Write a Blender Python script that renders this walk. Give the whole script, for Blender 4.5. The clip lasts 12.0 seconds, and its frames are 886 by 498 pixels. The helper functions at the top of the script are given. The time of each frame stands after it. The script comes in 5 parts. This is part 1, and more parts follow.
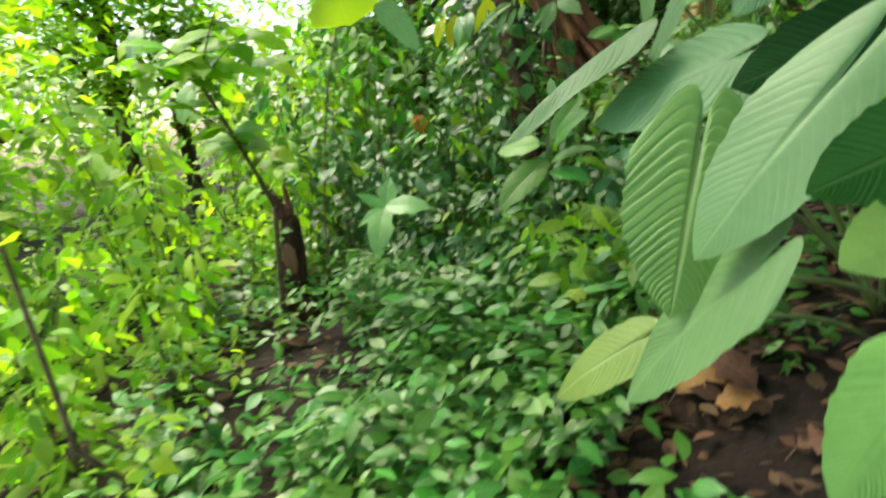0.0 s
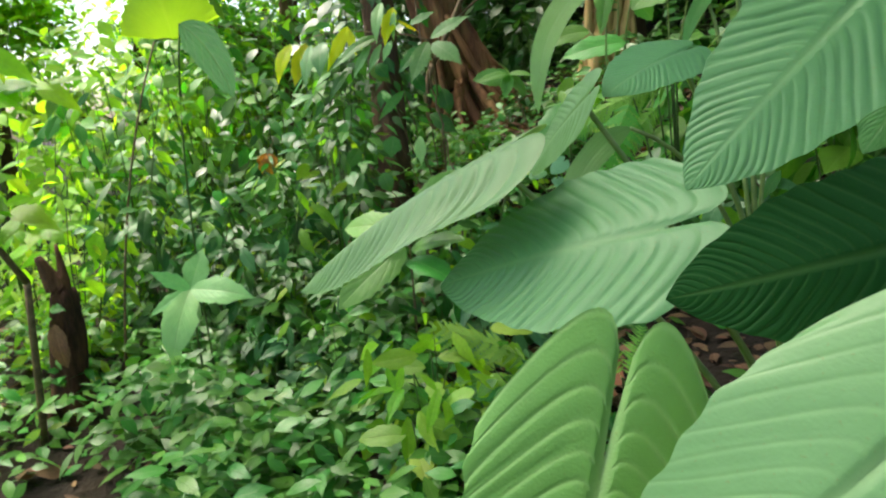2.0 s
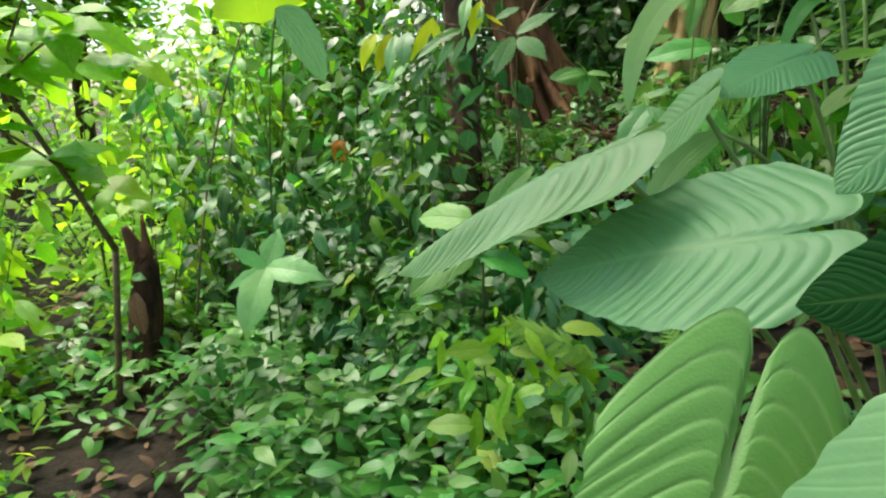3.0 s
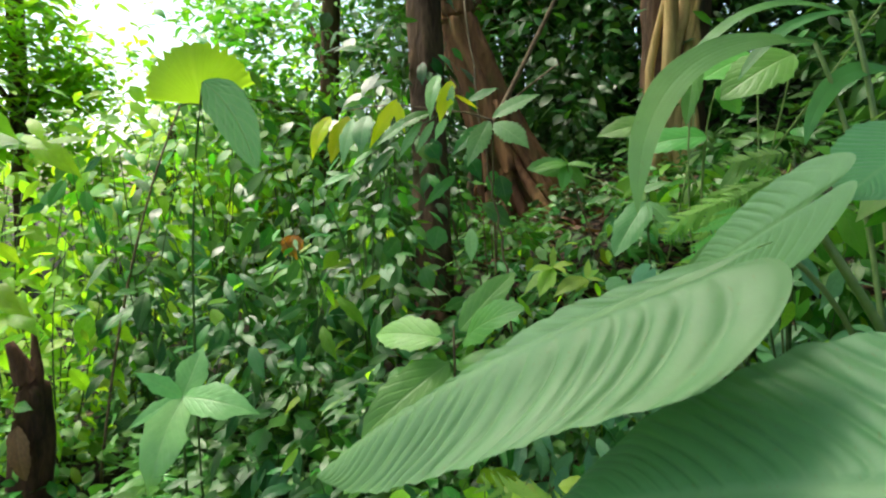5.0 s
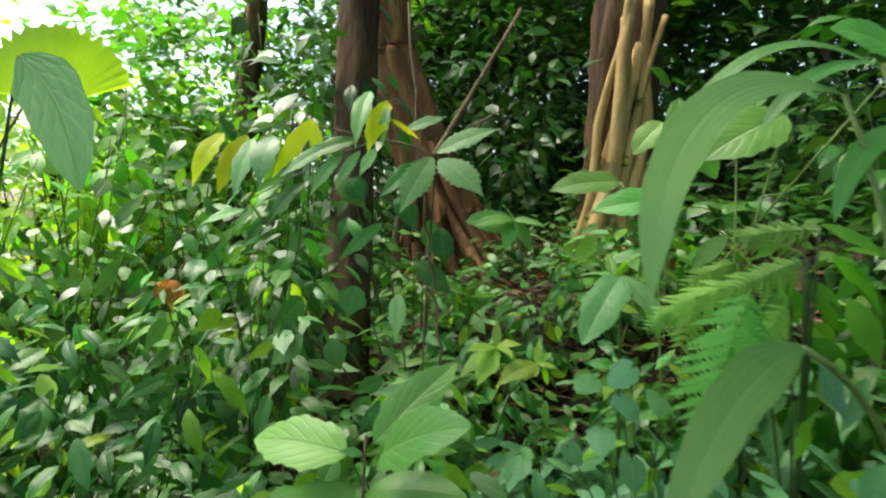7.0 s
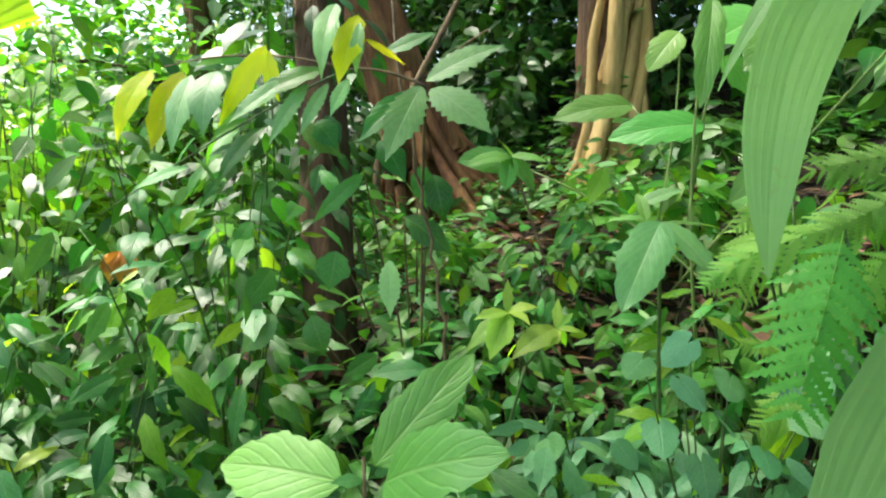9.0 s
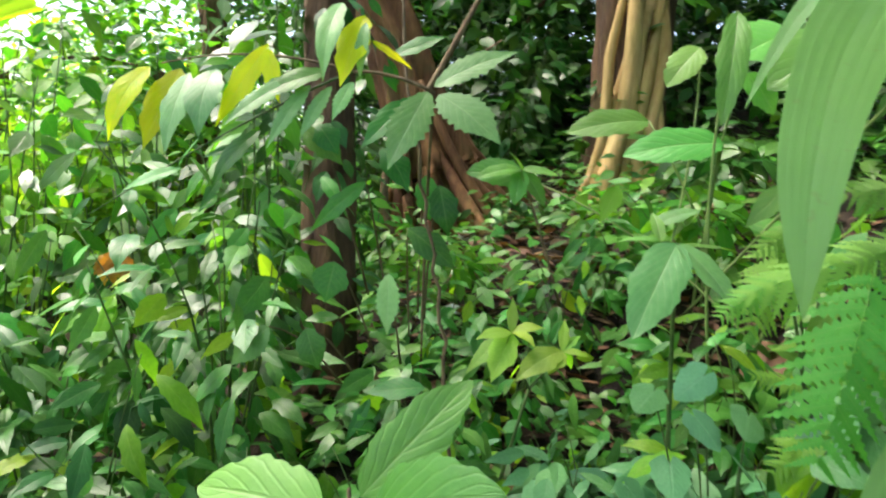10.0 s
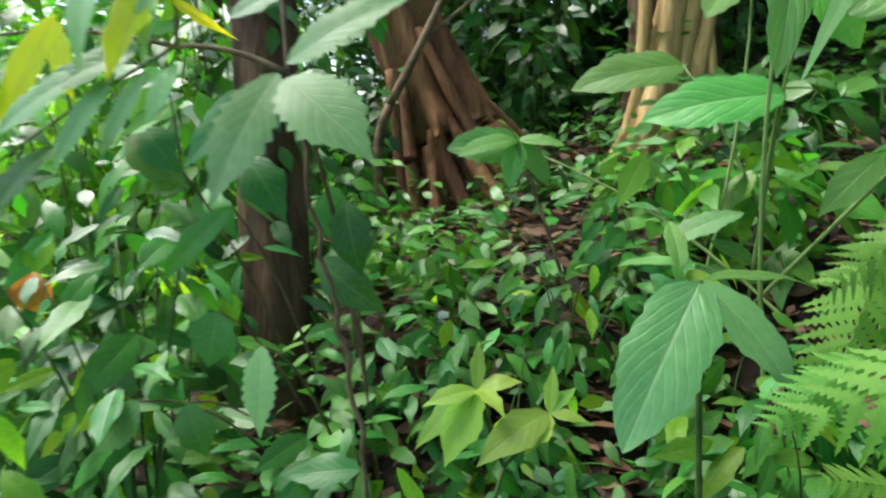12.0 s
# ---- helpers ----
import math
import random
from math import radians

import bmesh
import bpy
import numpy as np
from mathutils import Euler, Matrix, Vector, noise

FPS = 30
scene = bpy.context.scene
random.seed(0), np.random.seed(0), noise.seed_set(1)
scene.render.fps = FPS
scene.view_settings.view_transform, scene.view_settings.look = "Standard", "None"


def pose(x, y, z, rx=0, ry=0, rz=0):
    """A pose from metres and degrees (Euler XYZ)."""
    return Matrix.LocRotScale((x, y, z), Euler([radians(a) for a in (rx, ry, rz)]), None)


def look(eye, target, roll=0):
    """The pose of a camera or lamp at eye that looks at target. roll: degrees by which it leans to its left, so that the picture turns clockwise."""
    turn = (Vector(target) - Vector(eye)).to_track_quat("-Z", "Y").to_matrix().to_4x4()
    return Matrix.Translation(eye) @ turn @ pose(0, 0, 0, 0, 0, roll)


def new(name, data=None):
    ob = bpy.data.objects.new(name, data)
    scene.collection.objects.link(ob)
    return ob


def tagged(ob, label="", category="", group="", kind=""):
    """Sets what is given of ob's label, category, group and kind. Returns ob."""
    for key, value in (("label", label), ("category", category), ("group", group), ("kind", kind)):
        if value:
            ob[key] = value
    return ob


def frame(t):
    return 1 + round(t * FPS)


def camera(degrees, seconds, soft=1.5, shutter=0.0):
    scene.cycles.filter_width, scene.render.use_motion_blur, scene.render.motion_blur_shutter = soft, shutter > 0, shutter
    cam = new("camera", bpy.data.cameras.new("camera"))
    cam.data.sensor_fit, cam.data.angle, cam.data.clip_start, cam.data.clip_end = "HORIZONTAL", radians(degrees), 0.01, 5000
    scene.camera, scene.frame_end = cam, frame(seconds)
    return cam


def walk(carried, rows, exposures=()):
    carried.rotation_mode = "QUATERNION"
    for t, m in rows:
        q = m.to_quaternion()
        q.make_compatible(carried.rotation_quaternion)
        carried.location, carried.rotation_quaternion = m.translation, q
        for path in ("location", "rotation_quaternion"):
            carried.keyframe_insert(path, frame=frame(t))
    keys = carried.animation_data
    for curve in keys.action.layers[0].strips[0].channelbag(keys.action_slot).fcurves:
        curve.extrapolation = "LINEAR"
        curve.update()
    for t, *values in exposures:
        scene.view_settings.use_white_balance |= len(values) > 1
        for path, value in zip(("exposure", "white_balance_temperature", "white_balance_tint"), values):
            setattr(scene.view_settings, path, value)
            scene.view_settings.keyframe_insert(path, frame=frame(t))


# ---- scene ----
cam = camera(68.4, 12.0, soft=2.2, shutter=0.4)
METRES, EYE, TILT, LEAN, TURN = 3.0, 1.35, -12.0, 9.0, 0.0
ROWS = [
    (0.0, 0.0, 0.0, 0.0, 0.0, 0.0, -0.0),
    (0.5, 0.0385, 0.0651, 0.0618, -3.62, 1.32, -1.71),
    (1.0, 0.049, 0.0817, 0.0901, -7.94, 1.12, -0.39),
    (1.5, 0.0672, 0.1598, 0.1091, -9.93, 4.56, 0.54),
    (2.0, 0.0761, 0.2235, 0.1227, -9.39, 0.79, -3.12),
    (2.5, 0.0577, 0.2263, 0.1312, -9.76, 0.16, -5.69),
    (3.0, 0.047, 0.2248, 0.1159, -5.23, 0.14, -7.05),
    (3.5, 0.0477, 0.2576, 0.1205, -6.56, 2.11, -5.91),
    (5.5, 0.0744, 0.3902, 0.1675, -7.95, 9.32, -7.06),
    (6.0, 0.0866, 0.4096, 0.181, -8.29, 9.75, -5.1),
    (6.5, 0.0907, 0.4349, 0.1843, -11.04, 9.95, -9.49),
    (7.0, 0.0788, 0.5297, 0.1974, -15.71, 13.35, -9.71),
    (7.5, 0.0637, 0.6018, 0.213, -14.96, 7.92, -10.84),
    (9.5, 0.0951, 0.6384, 0.2354, -17.14, 7.83, -5.03),
    (10.0, 0.0981, 0.655, 0.2393, -16.28, 8.63, -8.15),
    (10.5, 0.1223, 0.7004, 0.2445, -13.5, 9.17, -12.78),
    (11.0, 0.1616, 0.7265, 0.295, -9.73, 6.15, -12.73),
    (11.5, 0.1708, 0.7268, 0.3126, -8.71, 4.42, -10.26),
    (12.0, 0.2009, 0.7745, 0.3185, -10.44, 2.92, -5.75),
]
walk(cam, [(t, pose(0, 0, EYE, TILT, LEAN, TURN) @ pose(METRES * x, METRES * y, METRES * z, 90 + pitch, roll, yaw)) for t, x, y, z, yaw, pitch, roll in ROWS],
     exposures=[(0.0, 2.35, 7200, 9), (1.0, 2.2, 7200, 9), (2.5, 2.5, 6800, 8), (3.5, 2.4, 6800, 8), (5.5, 2.3, 6800, 5), (6.0, 2.5, 6800, 6), (6.5, 2.45, 6800, 4), (7.0, 2.5, 6900, 8), (7.5, 2.7, 6900, 5), (9.5, 2.95, 6700, 10), (10.5, 2.95, 6900, 13), (11.0, 3.0, 6700, 11), (11.5, 2.65, 6800, 8), (12.0, 2.75, 6200, 11)])

# ---- world and sun ----
SUN_UP, SUN_ROUND = 64.0, -58.0
world = bpy.data.worlds.new("world")
scene.world = world
world.use_nodes = True
wn = world.node_tree
sky = wn.nodes.new("ShaderNodeTexSky")
sky.sky_type, sky.sun_disc = "NISHITA", False
sky.sun_elevation, sky.sun_rotation = radians(SUN_UP), radians(SUN_ROUND)
sky.air_density, sky.dust_density = 1.0, 4.0
wn.nodes["Background"].inputs["Strength"].default_value = 0.105
wn.links.new(sky.outputs[0], wn.nodes["Background"].inputs["Color"])
sun_data = bpy.data.lights.new("sun", "SUN")
sun_data.energy, sun_data.angle, sun_data.color = 1.9, radians(26.0), (1.0, 0.95, 0.86)
sun = new("sun", sun_data)
sun_way = Vector((math.sin(radians(SUN_ROUND)) * math.cos(radians(SUN_UP)), math.cos(radians(SUN_ROUND)) * math.cos(radians(SUN_UP)), math.sin(radians(SUN_UP))))
sun.matrix_world = look(sun_way * 40, (0, 0, 0))

# ---- materials ----


def nodes_of(name):
    m = bpy.data.materials.new(name)
    m.use_nodes = True
    nt = m.node_tree
    nt.nodes.clear()
    return m, nt, lambda kind: nt.nodes.new("ShaderNode" + kind), nt.links.new


def math_node(nt, op, a, b=None, c=None):
    n = nt.nodes.new("ShaderNodeMath")
    n.operation = op
    for i, v in enumerate((a, b, c)):
        if v is None:
            continue
        if isinstance(v, (int, float)):
            n.inputs[i].default_value = v
        else:
            nt.links.new(v, n.inputs[i])
    return n.outputs[0]


def mix_colour(nt, fac, a, b, blend="MIX"):
    n = nt.nodes.new("ShaderNodeMix")
    n.data_type, n.blend_type = "RGBA", blend
    for i, v in ((0, fac), (6, a), (7, b)):
        if isinstance(v, (int, float)):
            n.inputs[i].default_value = v
        elif isinstance(v, tuple):
            n.inputs[i].default_value = (*v, 1)
        else:
            nt.links.new(v, n.inputs[i])
    return n.outputs[2]


def leaf_material(name, dark, light, vein, veins=9.0, slant=0.35, rough=0.42, glow=0.35, vein_amount=0.2, per_island=False, bump=0.3, spots=0.15, gloss=0.45):
    """A living leaf: two greens by chance, pale midrib and side veins, blotches, gloss and light that comes through."""
    m, nt, node, link = nodes_of(name)
    uv = node("UVMap")
    sep = node("SeparateXYZ")
    link(uv.outputs[0], sep.inputs[0])
    across = math_node(nt, "ABSOLUTE", math_node(nt, "MULTIPLY_ADD", sep.outputs[0], 2.0, -1.0))
    phase = math_node(nt, "MULTIPLY_ADD", math_node(nt, "SUBTRACT", sep.outputs[1], math_node(nt, "MULTIPLY", across, slant)), veins * 2 * math.pi, 1.0)
    side = math_node(nt, "POWER", math_node(nt, "MULTIPLY_ADD", math_node(nt, "SINE", phase), 0.5, 0.5), 7.0)
    mid = math_node(nt, "SMOOTH_MIN", math_node(nt, "MULTIPLY", math_node(nt, "SUBTRACT", 0.085, across), 14.0), 1.0, 0.1)
    mid = math_node(nt, "MAXIMUM", mid, 0.0)
    both = math_node(nt, "MAXIMUM", mid, math_node(nt, "MULTIPLY", side, 0.4))
    coords = node("TexCoord")
    big = node("TexNoise")
    big.inputs["Scale"].default_value, big.inputs["Detail"].default_value = 14.0, 3.0
    link(coords.outputs["Object"], big.inputs["Vector"])
    fine = node("TexNoise")
    fine.inputs["Scale"].default_value, fine.inputs["Detail"].default_value = 90.0, 4.0
    link(coords.outputs["Object"], fine.inputs["Vector"])
    if per_island:
        chance = node("NewGeometry").outputs["Random Per Island"]
    else:
        chance = node("ObjectInfo").outputs["Random"]
    pick = math_node(nt, "ADD", math_node(nt, "MULTIPLY", chance, 0.8), math_node(nt, "MULTIPLY_ADD", big.outputs[0], 0.8, -0.3))
    pick.node.use_clamp = True
    colour = mix_colour(nt, pick, dark, light)
    hue = node("HueSaturation")
    link(math_node(nt, "MULTIPLY_ADD", math_node(nt, "FRACT", math_node(nt, "MULTIPLY", chance, 7.31)), 0.05, 0.475), hue.inputs["Hue"])
    link(math_node(nt, "MULTIPLY_ADD", math_node(nt, "FRACT", math_node(nt, "MULTIPLY", chance, 13.7)), 0.5, 0.75), hue.inputs["Value"])
    link(colour, hue.inputs["Color"])
    colour = mix_colour(nt, math_node(nt, "MULTIPLY", both, vein_amount), hue.outputs[0], vein)
    blotch = math_node(nt, "MULTIPLY", math_node(nt, "GREATER_THAN", fine.outputs[0], 0.67), spots)
    colour = mix_colour(nt, blotch, colour, (0.16, 0.11, 0.03))
    bsdf = node("BsdfPrincipled")
    link(colour, bsdf.inputs["Base Color"])
    link(math_node(nt, "MULTIPLY_ADD", fine.outputs[0], 0.25, rough - 0.12), bsdf.inputs["Roughness"])
    bsdf.inputs["IOR"].default_value = 1.45
    bsdf.inputs["Specular IOR Level"].default_value = gloss
    relief = math_node(nt, "ADD", math_node(nt, "MULTIPLY", both, -1.0), math_node(nt, "MULTIPLY", fine.outputs[0], 0.35))
    bumped = node("Bump")
    bumped.inputs["Strength"].default_value, bumped.inputs["Distance"].default_value = bump, 0.003
    link(relief, bumped.inputs["Height"])
    link(bumped.outputs[0], bsdf.inputs["Normal"])
    back = node("BsdfTranslucent")
    warm = mix_colour(nt, 1.0, colour, (1.6, 1.65, 0.6), "MULTIPLY")
    link(warm, back.inputs["Color"])
    link(bumped.outputs[0], back.inputs["Normal"])
    blend = node("MixShader")
    blend.inputs[0].default_value = glow
    link(bsdf.outputs[0], blend.inputs[1])
    link(back.outputs[0], blend.inputs[2])
    out = node("OutputMaterial")
    link(blend.outputs[0], out.inputs[0])
    return m


def rough_material(name, a, b, scale=8.0, rough=0.9, bump=0.6, distance=0.01, stretch=(1, 1, 1), moss=0.0, spec=0.3):
    """Bark, soil, stone: two tones at two scales with deep relief, and moss in patches if asked."""
    m, nt, node, link = nodes_of(name)
    coords = node("TexCoord")
    mapping = node("Mapping")
    mapping.inputs["Scale"].default_value = stretch
    link(coords.outputs["Object"], mapping.inputs[0])
    one = node("TexNoise")
    one.inputs["Scale"].default_value, one.inputs["Detail"].default_value = scale, 6.0
    two = node("TexNoise")
    two.inputs["Scale"].default_value, two.inputs["Detail"].default_value = scale * 7, 5.0
    for n in (one, two):
        link(mapping.outputs[0], n.inputs["Vector"])
    f = math_node(nt, "ADD", math_node(nt, "MULTIPLY_ADD", one.outputs[0], 1.8, -0.65), math_node(nt, "MULTIPLY_ADD", two.outputs[0], 0.7, -0.35))
    f.node.use_clamp = True
    colour = mix_colour(nt, f, a, b)
    if moss:
        patch = node("TexNoise")
        patch.inputs["Scale"].default_value = 6.0
        link(coords.outputs["Object"], patch.inputs["Vector"])
        amount = math_node(nt, "MULTIPLY_ADD", patch.outputs[0], 4.0, -2.2)
        amount.node.use_clamp = True
        colour = mix_colour(nt, math_node(nt, "MULTIPLY", amount, moss), colour, (0.06, 0.11, 0.025))
    bsdf = node("BsdfPrincipled")
    link(colour, bsdf.inputs["Base Color"])
    bsdf.inputs["Roughness"].default_value = rough
    bsdf.inputs["Specular IOR Level"].default_value = spec
    height = math_node(nt, "ADD", one.outputs[0], math_node(nt, "MULTIPLY", two.outputs[0], 0.5))
    bumped = node("Bump")
    bumped.inputs["Strength"].default_value, bumped.inputs["Distance"].default_value = bump, distance
    link(height, bumped.inputs["Height"])
    link(bumped.outputs[0], bsdf.inputs["Normal"])
    out = node("OutputMaterial")
    link(bsdf.outputs[0], out.inputs[0])
    return m


PALE = (0.42, 0.55, 0.26)
M_BIG = leaf_material("pleated_leaf", (0.100, 0.240, 0.086), (0.140, 0.305, 0.115), PALE, veins=21, slant=0.0, rough=0.45, glow=0.2, vein_amount=0.1, bump=0.25, spots=0.25)
# Shade put into the colour: a near-black green copy of the pleated leaf.
M_BIGSHADE = leaf_material("shade_tint_pleated_leaf", (0.010, 0.062, 0.009), (0.016, 0.085, 0.012), (0.12, 0.22, 0.06), veins=21, slant=0.0, rough=0.6, glow=0.1, gloss=0.18)
M_YOUNG = leaf_material("young_pleated_leaf", (0.140, 0.290, 0.055), (0.180, 0.345, 0.075), PALE, veins=21, slant=0.0, rough=0.45, glow=0.12, vein_amount=0.3, bump=0.8)
M_STRAP = leaf_material("arching_leaf", (0.08, 0.22, 0.045), (0.13, 0.31, 0.075), (0.16, 0.30, 0.09), veins=1.0, slant=9.0, rough=0.42, glow=0.2, vein_amount=0.1, bump=0.15)
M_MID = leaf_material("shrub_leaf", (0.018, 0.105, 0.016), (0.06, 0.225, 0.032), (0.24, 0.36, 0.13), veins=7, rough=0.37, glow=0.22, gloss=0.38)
# Shade put into the colour: darker copy of the shrub leaf for shaded spots.
M_DARK = leaf_material("shade_tint_shrub_leaf", (0.012, 0.065, 0.012), (0.03, 0.14, 0.022), (0.12, 0.22, 0.08), veins=7, rough=0.38, glow=0.16, gloss=0.36)
# Sunlight put into the colour: paler yellow-green copy for the lit left side.
M_BRIGHT = leaf_material("sunlit_tint_leaf", (0.12, 0.30, 0.018), (0.28, 0.50, 0.04), (0.35, 0.46, 0.12), veins=7, rough=0.4, glow=0.6)
M_LIME = leaf_material("lime_leaf", (0.50, 0.58, 0.02), (0.78, 0.74, 0.03), (0.6, 0.6, 0.2), veins=7, rough=0.45, glow=0.7, gloss=0.3)
M_FAN = leaf_material("fan_leaf", (0.28, 0.44, 0.03), (0.40, 0.55, 0.05), (0.5, 0.6, 0.15), veins=1.0, slant=9.0, rough=0.45, glow=0.65, vein_amount=0.1)
M_FRESH = leaf_material("fresh_leaf", (0.17, 0.34, 0.035), (0.28, 0.44, 0.07), (0.42, 0.5, 0.18), veins=7, rough=0.45, glow=0.4)
M_TEAL = leaf_material("bluish_leaf", (0.04, 0.16, 0.055), (0.11, 0.29, 0.12), (0.2, 0.36, 0.2), veins=8, rough=0.35, glow=0.2)
M_PALE = leaf_material("pale_leaf", (0.10, 0.28, 0.08), (0.20, 0.42, 0.15), (0.4, 0.5, 0.28), veins=8, rough=0.38, glow=0.25)
M_BROAD = leaf_material("broad_leaf", (0.09, 0.27, 0.05), (0.15, 0.37, 0.075), (0.36, 0.48, 0.2), veins=6, rough=0.4, glow=0.3, bump=0.6)
M_FERN = leaf_material("fern_leaf", (0.085, 0.26, 0.03), (0.15, 0.37, 0.05), (0.3, 0.42, 0.12), veins=9, rough=0.55, glow=0.35)
M_COVER = leaf_material("ground_leaf", (0.024, 0.125, 0.014), (0.072, 0.245, 0.032), (0.24, 0.36, 0.13), veins=6, rough=0.34, glow=0.22, per_island=True)
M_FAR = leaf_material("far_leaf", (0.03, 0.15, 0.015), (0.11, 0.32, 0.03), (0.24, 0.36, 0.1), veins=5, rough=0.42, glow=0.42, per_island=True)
# Far leaf with the forest's shade mixed into its green.
M_FARDARK = leaf_material("far_shade_tint_leaf", (0.013, 0.065, 0.01), (0.04, 0.15, 0.02), (0.12, 0.2, 0.06), veins=5, rough=0.35, glow=0.25, per_island=True)
# Far leaf whose raised yellow-green carries the sunlight of the open side.
M_FARSUN = leaf_material("far_sunlit_tint_leaf", (0.12, 0.30, 0.018), (0.29, 0.50, 0.04), (0.35, 0.45, 0.12), veins=5, rough=0.42, glow=0.6, per_island=True)
M_DEAD = leaf_material("dead_leaf", (0.028, 0.014, 0.007), (0.155, 0.085, 0.04), (0.32, 0.2, 0.11), veins=6, rough=0.7, glow=0.15, per_island=True, spots=0.4)
M_RUST = leaf_material("rust_brown_leaf", (0.16, 0.06, 0.02), (0.34, 0.15, 0.05), (0.45, 0.28, 0.14), veins=7, rough=0.65, glow=0.12, spots=0.35)
M_ORANGE = leaf_material("withered_leaf", (0.42, 0.17, 0.03), (0.60, 0.28, 0.06), (0.45, 0.25, 0.1), veins=6, rough=0.7, glow=0.3)
M_STEM = rough_material("green_stem", (0.035, 0.075, 0.018), (0.10, 0.16, 0.04), 30, 0.6, 0.3, 0.002)
M_PETIOLE = rough_material("pale_petiole", (0.14, 0.22, 0.06), (0.24, 0.30, 0.10), 30, 0.5, 0.2, 0.002)
M_TWIG = rough_material("brown_twig", (0.08, 0.055, 0.03), (0.24, 0.17, 0.09), 30, 0.8, 0.5, 0.003)
M_BARK = rough_material("bark", (0.035, 0.018, 0.010), (0.20, 0.115, 0.06), 9, 0.9, 1.0, 0.02, (1, 1, 0.22), moss=0.25)
M_REDBARK = rough_material("red_bark", (0.07, 0.028, 0.013), (0.34, 0.17, 0.07), 8, 0.85, 1.0, 0.02, (1, 1, 0.2), moss=0.35)
M_FIG = rough_material("pale_root_bark", (0.32, 0.20, 0.07), (0.62, 0.46, 0.20), 9, 0.75, 0.8, 0.012, (1, 1, 0.25), moss=0.2)
M_SOIL = rough_material("soil", (0.007, 0.005, 0.003), (0.032, 0.020, 0.011), 5, 0.95, 1.0, 0.03)
M_STUMP = rough_material("rotten_wood", (0.03, 0.014, 0.009), (0.19, 0.08, 0.04), 12, 0.9, 1.0, 0.015, (1, 1, 0.3))
M_PLASTIC = rough_material("crumpled_plastic", (0.55, 0.58, 0.58), (0.80, 0.82, 0.82), 25, 0.35, 0.6, 0.01, spec=0.5)

# ---- mesh helpers ----


def ground_z(x, y):
    """Height of the forest floor: a slow rise ahead, a bank to the right, a level strip to the left."""
    side = 0.5 * ((x + 0.15) + math.sqrt((x + 0.15) ** 2 + 0.04))
    z = 0.12 * min(y, 14.0) + 0.30 * min(side, 30.0)
    lift = min(max((y - 3.1) / 1.2, 0.0), 1.0)
    z += 0.30 * lift * lift * (3 - 2 * lift) * min(max((x + 0.1) / 0.6, 0.0), 1.0)
    z -= 0.10 * min(max(-x - 1.6, 0.0), 12.0)
    return z + 0.05 * noise.noise(Vector((x * 1.3, y * 1.3, 0))) + 0.02 * noise.noise(Vector((x * 5, y * 5, 3)))


def mesh_of(name, verts, faces, uvs=None, smooth=True):
    me = bpy.data.meshes.new(name)
    me.from_pydata([tuple(v) for v in verts], [], faces)
    if uvs is not None:
        layer = me.uv_layers.new(name="UVMap")
        loops = np.zeros(len(me.loops), dtype=np.int32)
        me.loops.foreach_get("vertex_index", loops)
        layer.data.foreach_set("uv", np.asarray(uvs, dtype=np.float32)[loops].ravel())
    if smooth:
        me.polygons.foreach_set("use_smooth", [True] * len(me.polygons))
    me.update()
    return me


def part(name, me, material, parent=None, label="", m=None):
    if material is not None and not me.materials:
        me.materials.append(material)
    ob = new(name, me)
    if material is not None and me.materials[0] != material:
        ob.material_slots[0].link = "OBJECT"
        ob.material_slots[0].material = material
    if parent is not None:
        ob.parent = parent
    if m is not None:
        ob.matrix_local = m
    return tagged(ob, label)


def thing(name, at, label, category, group=""):
    ob = new(name)
    ob.empty_display_size = 0.05
    ob.location = at
    return tagged(ob, label, category, group)


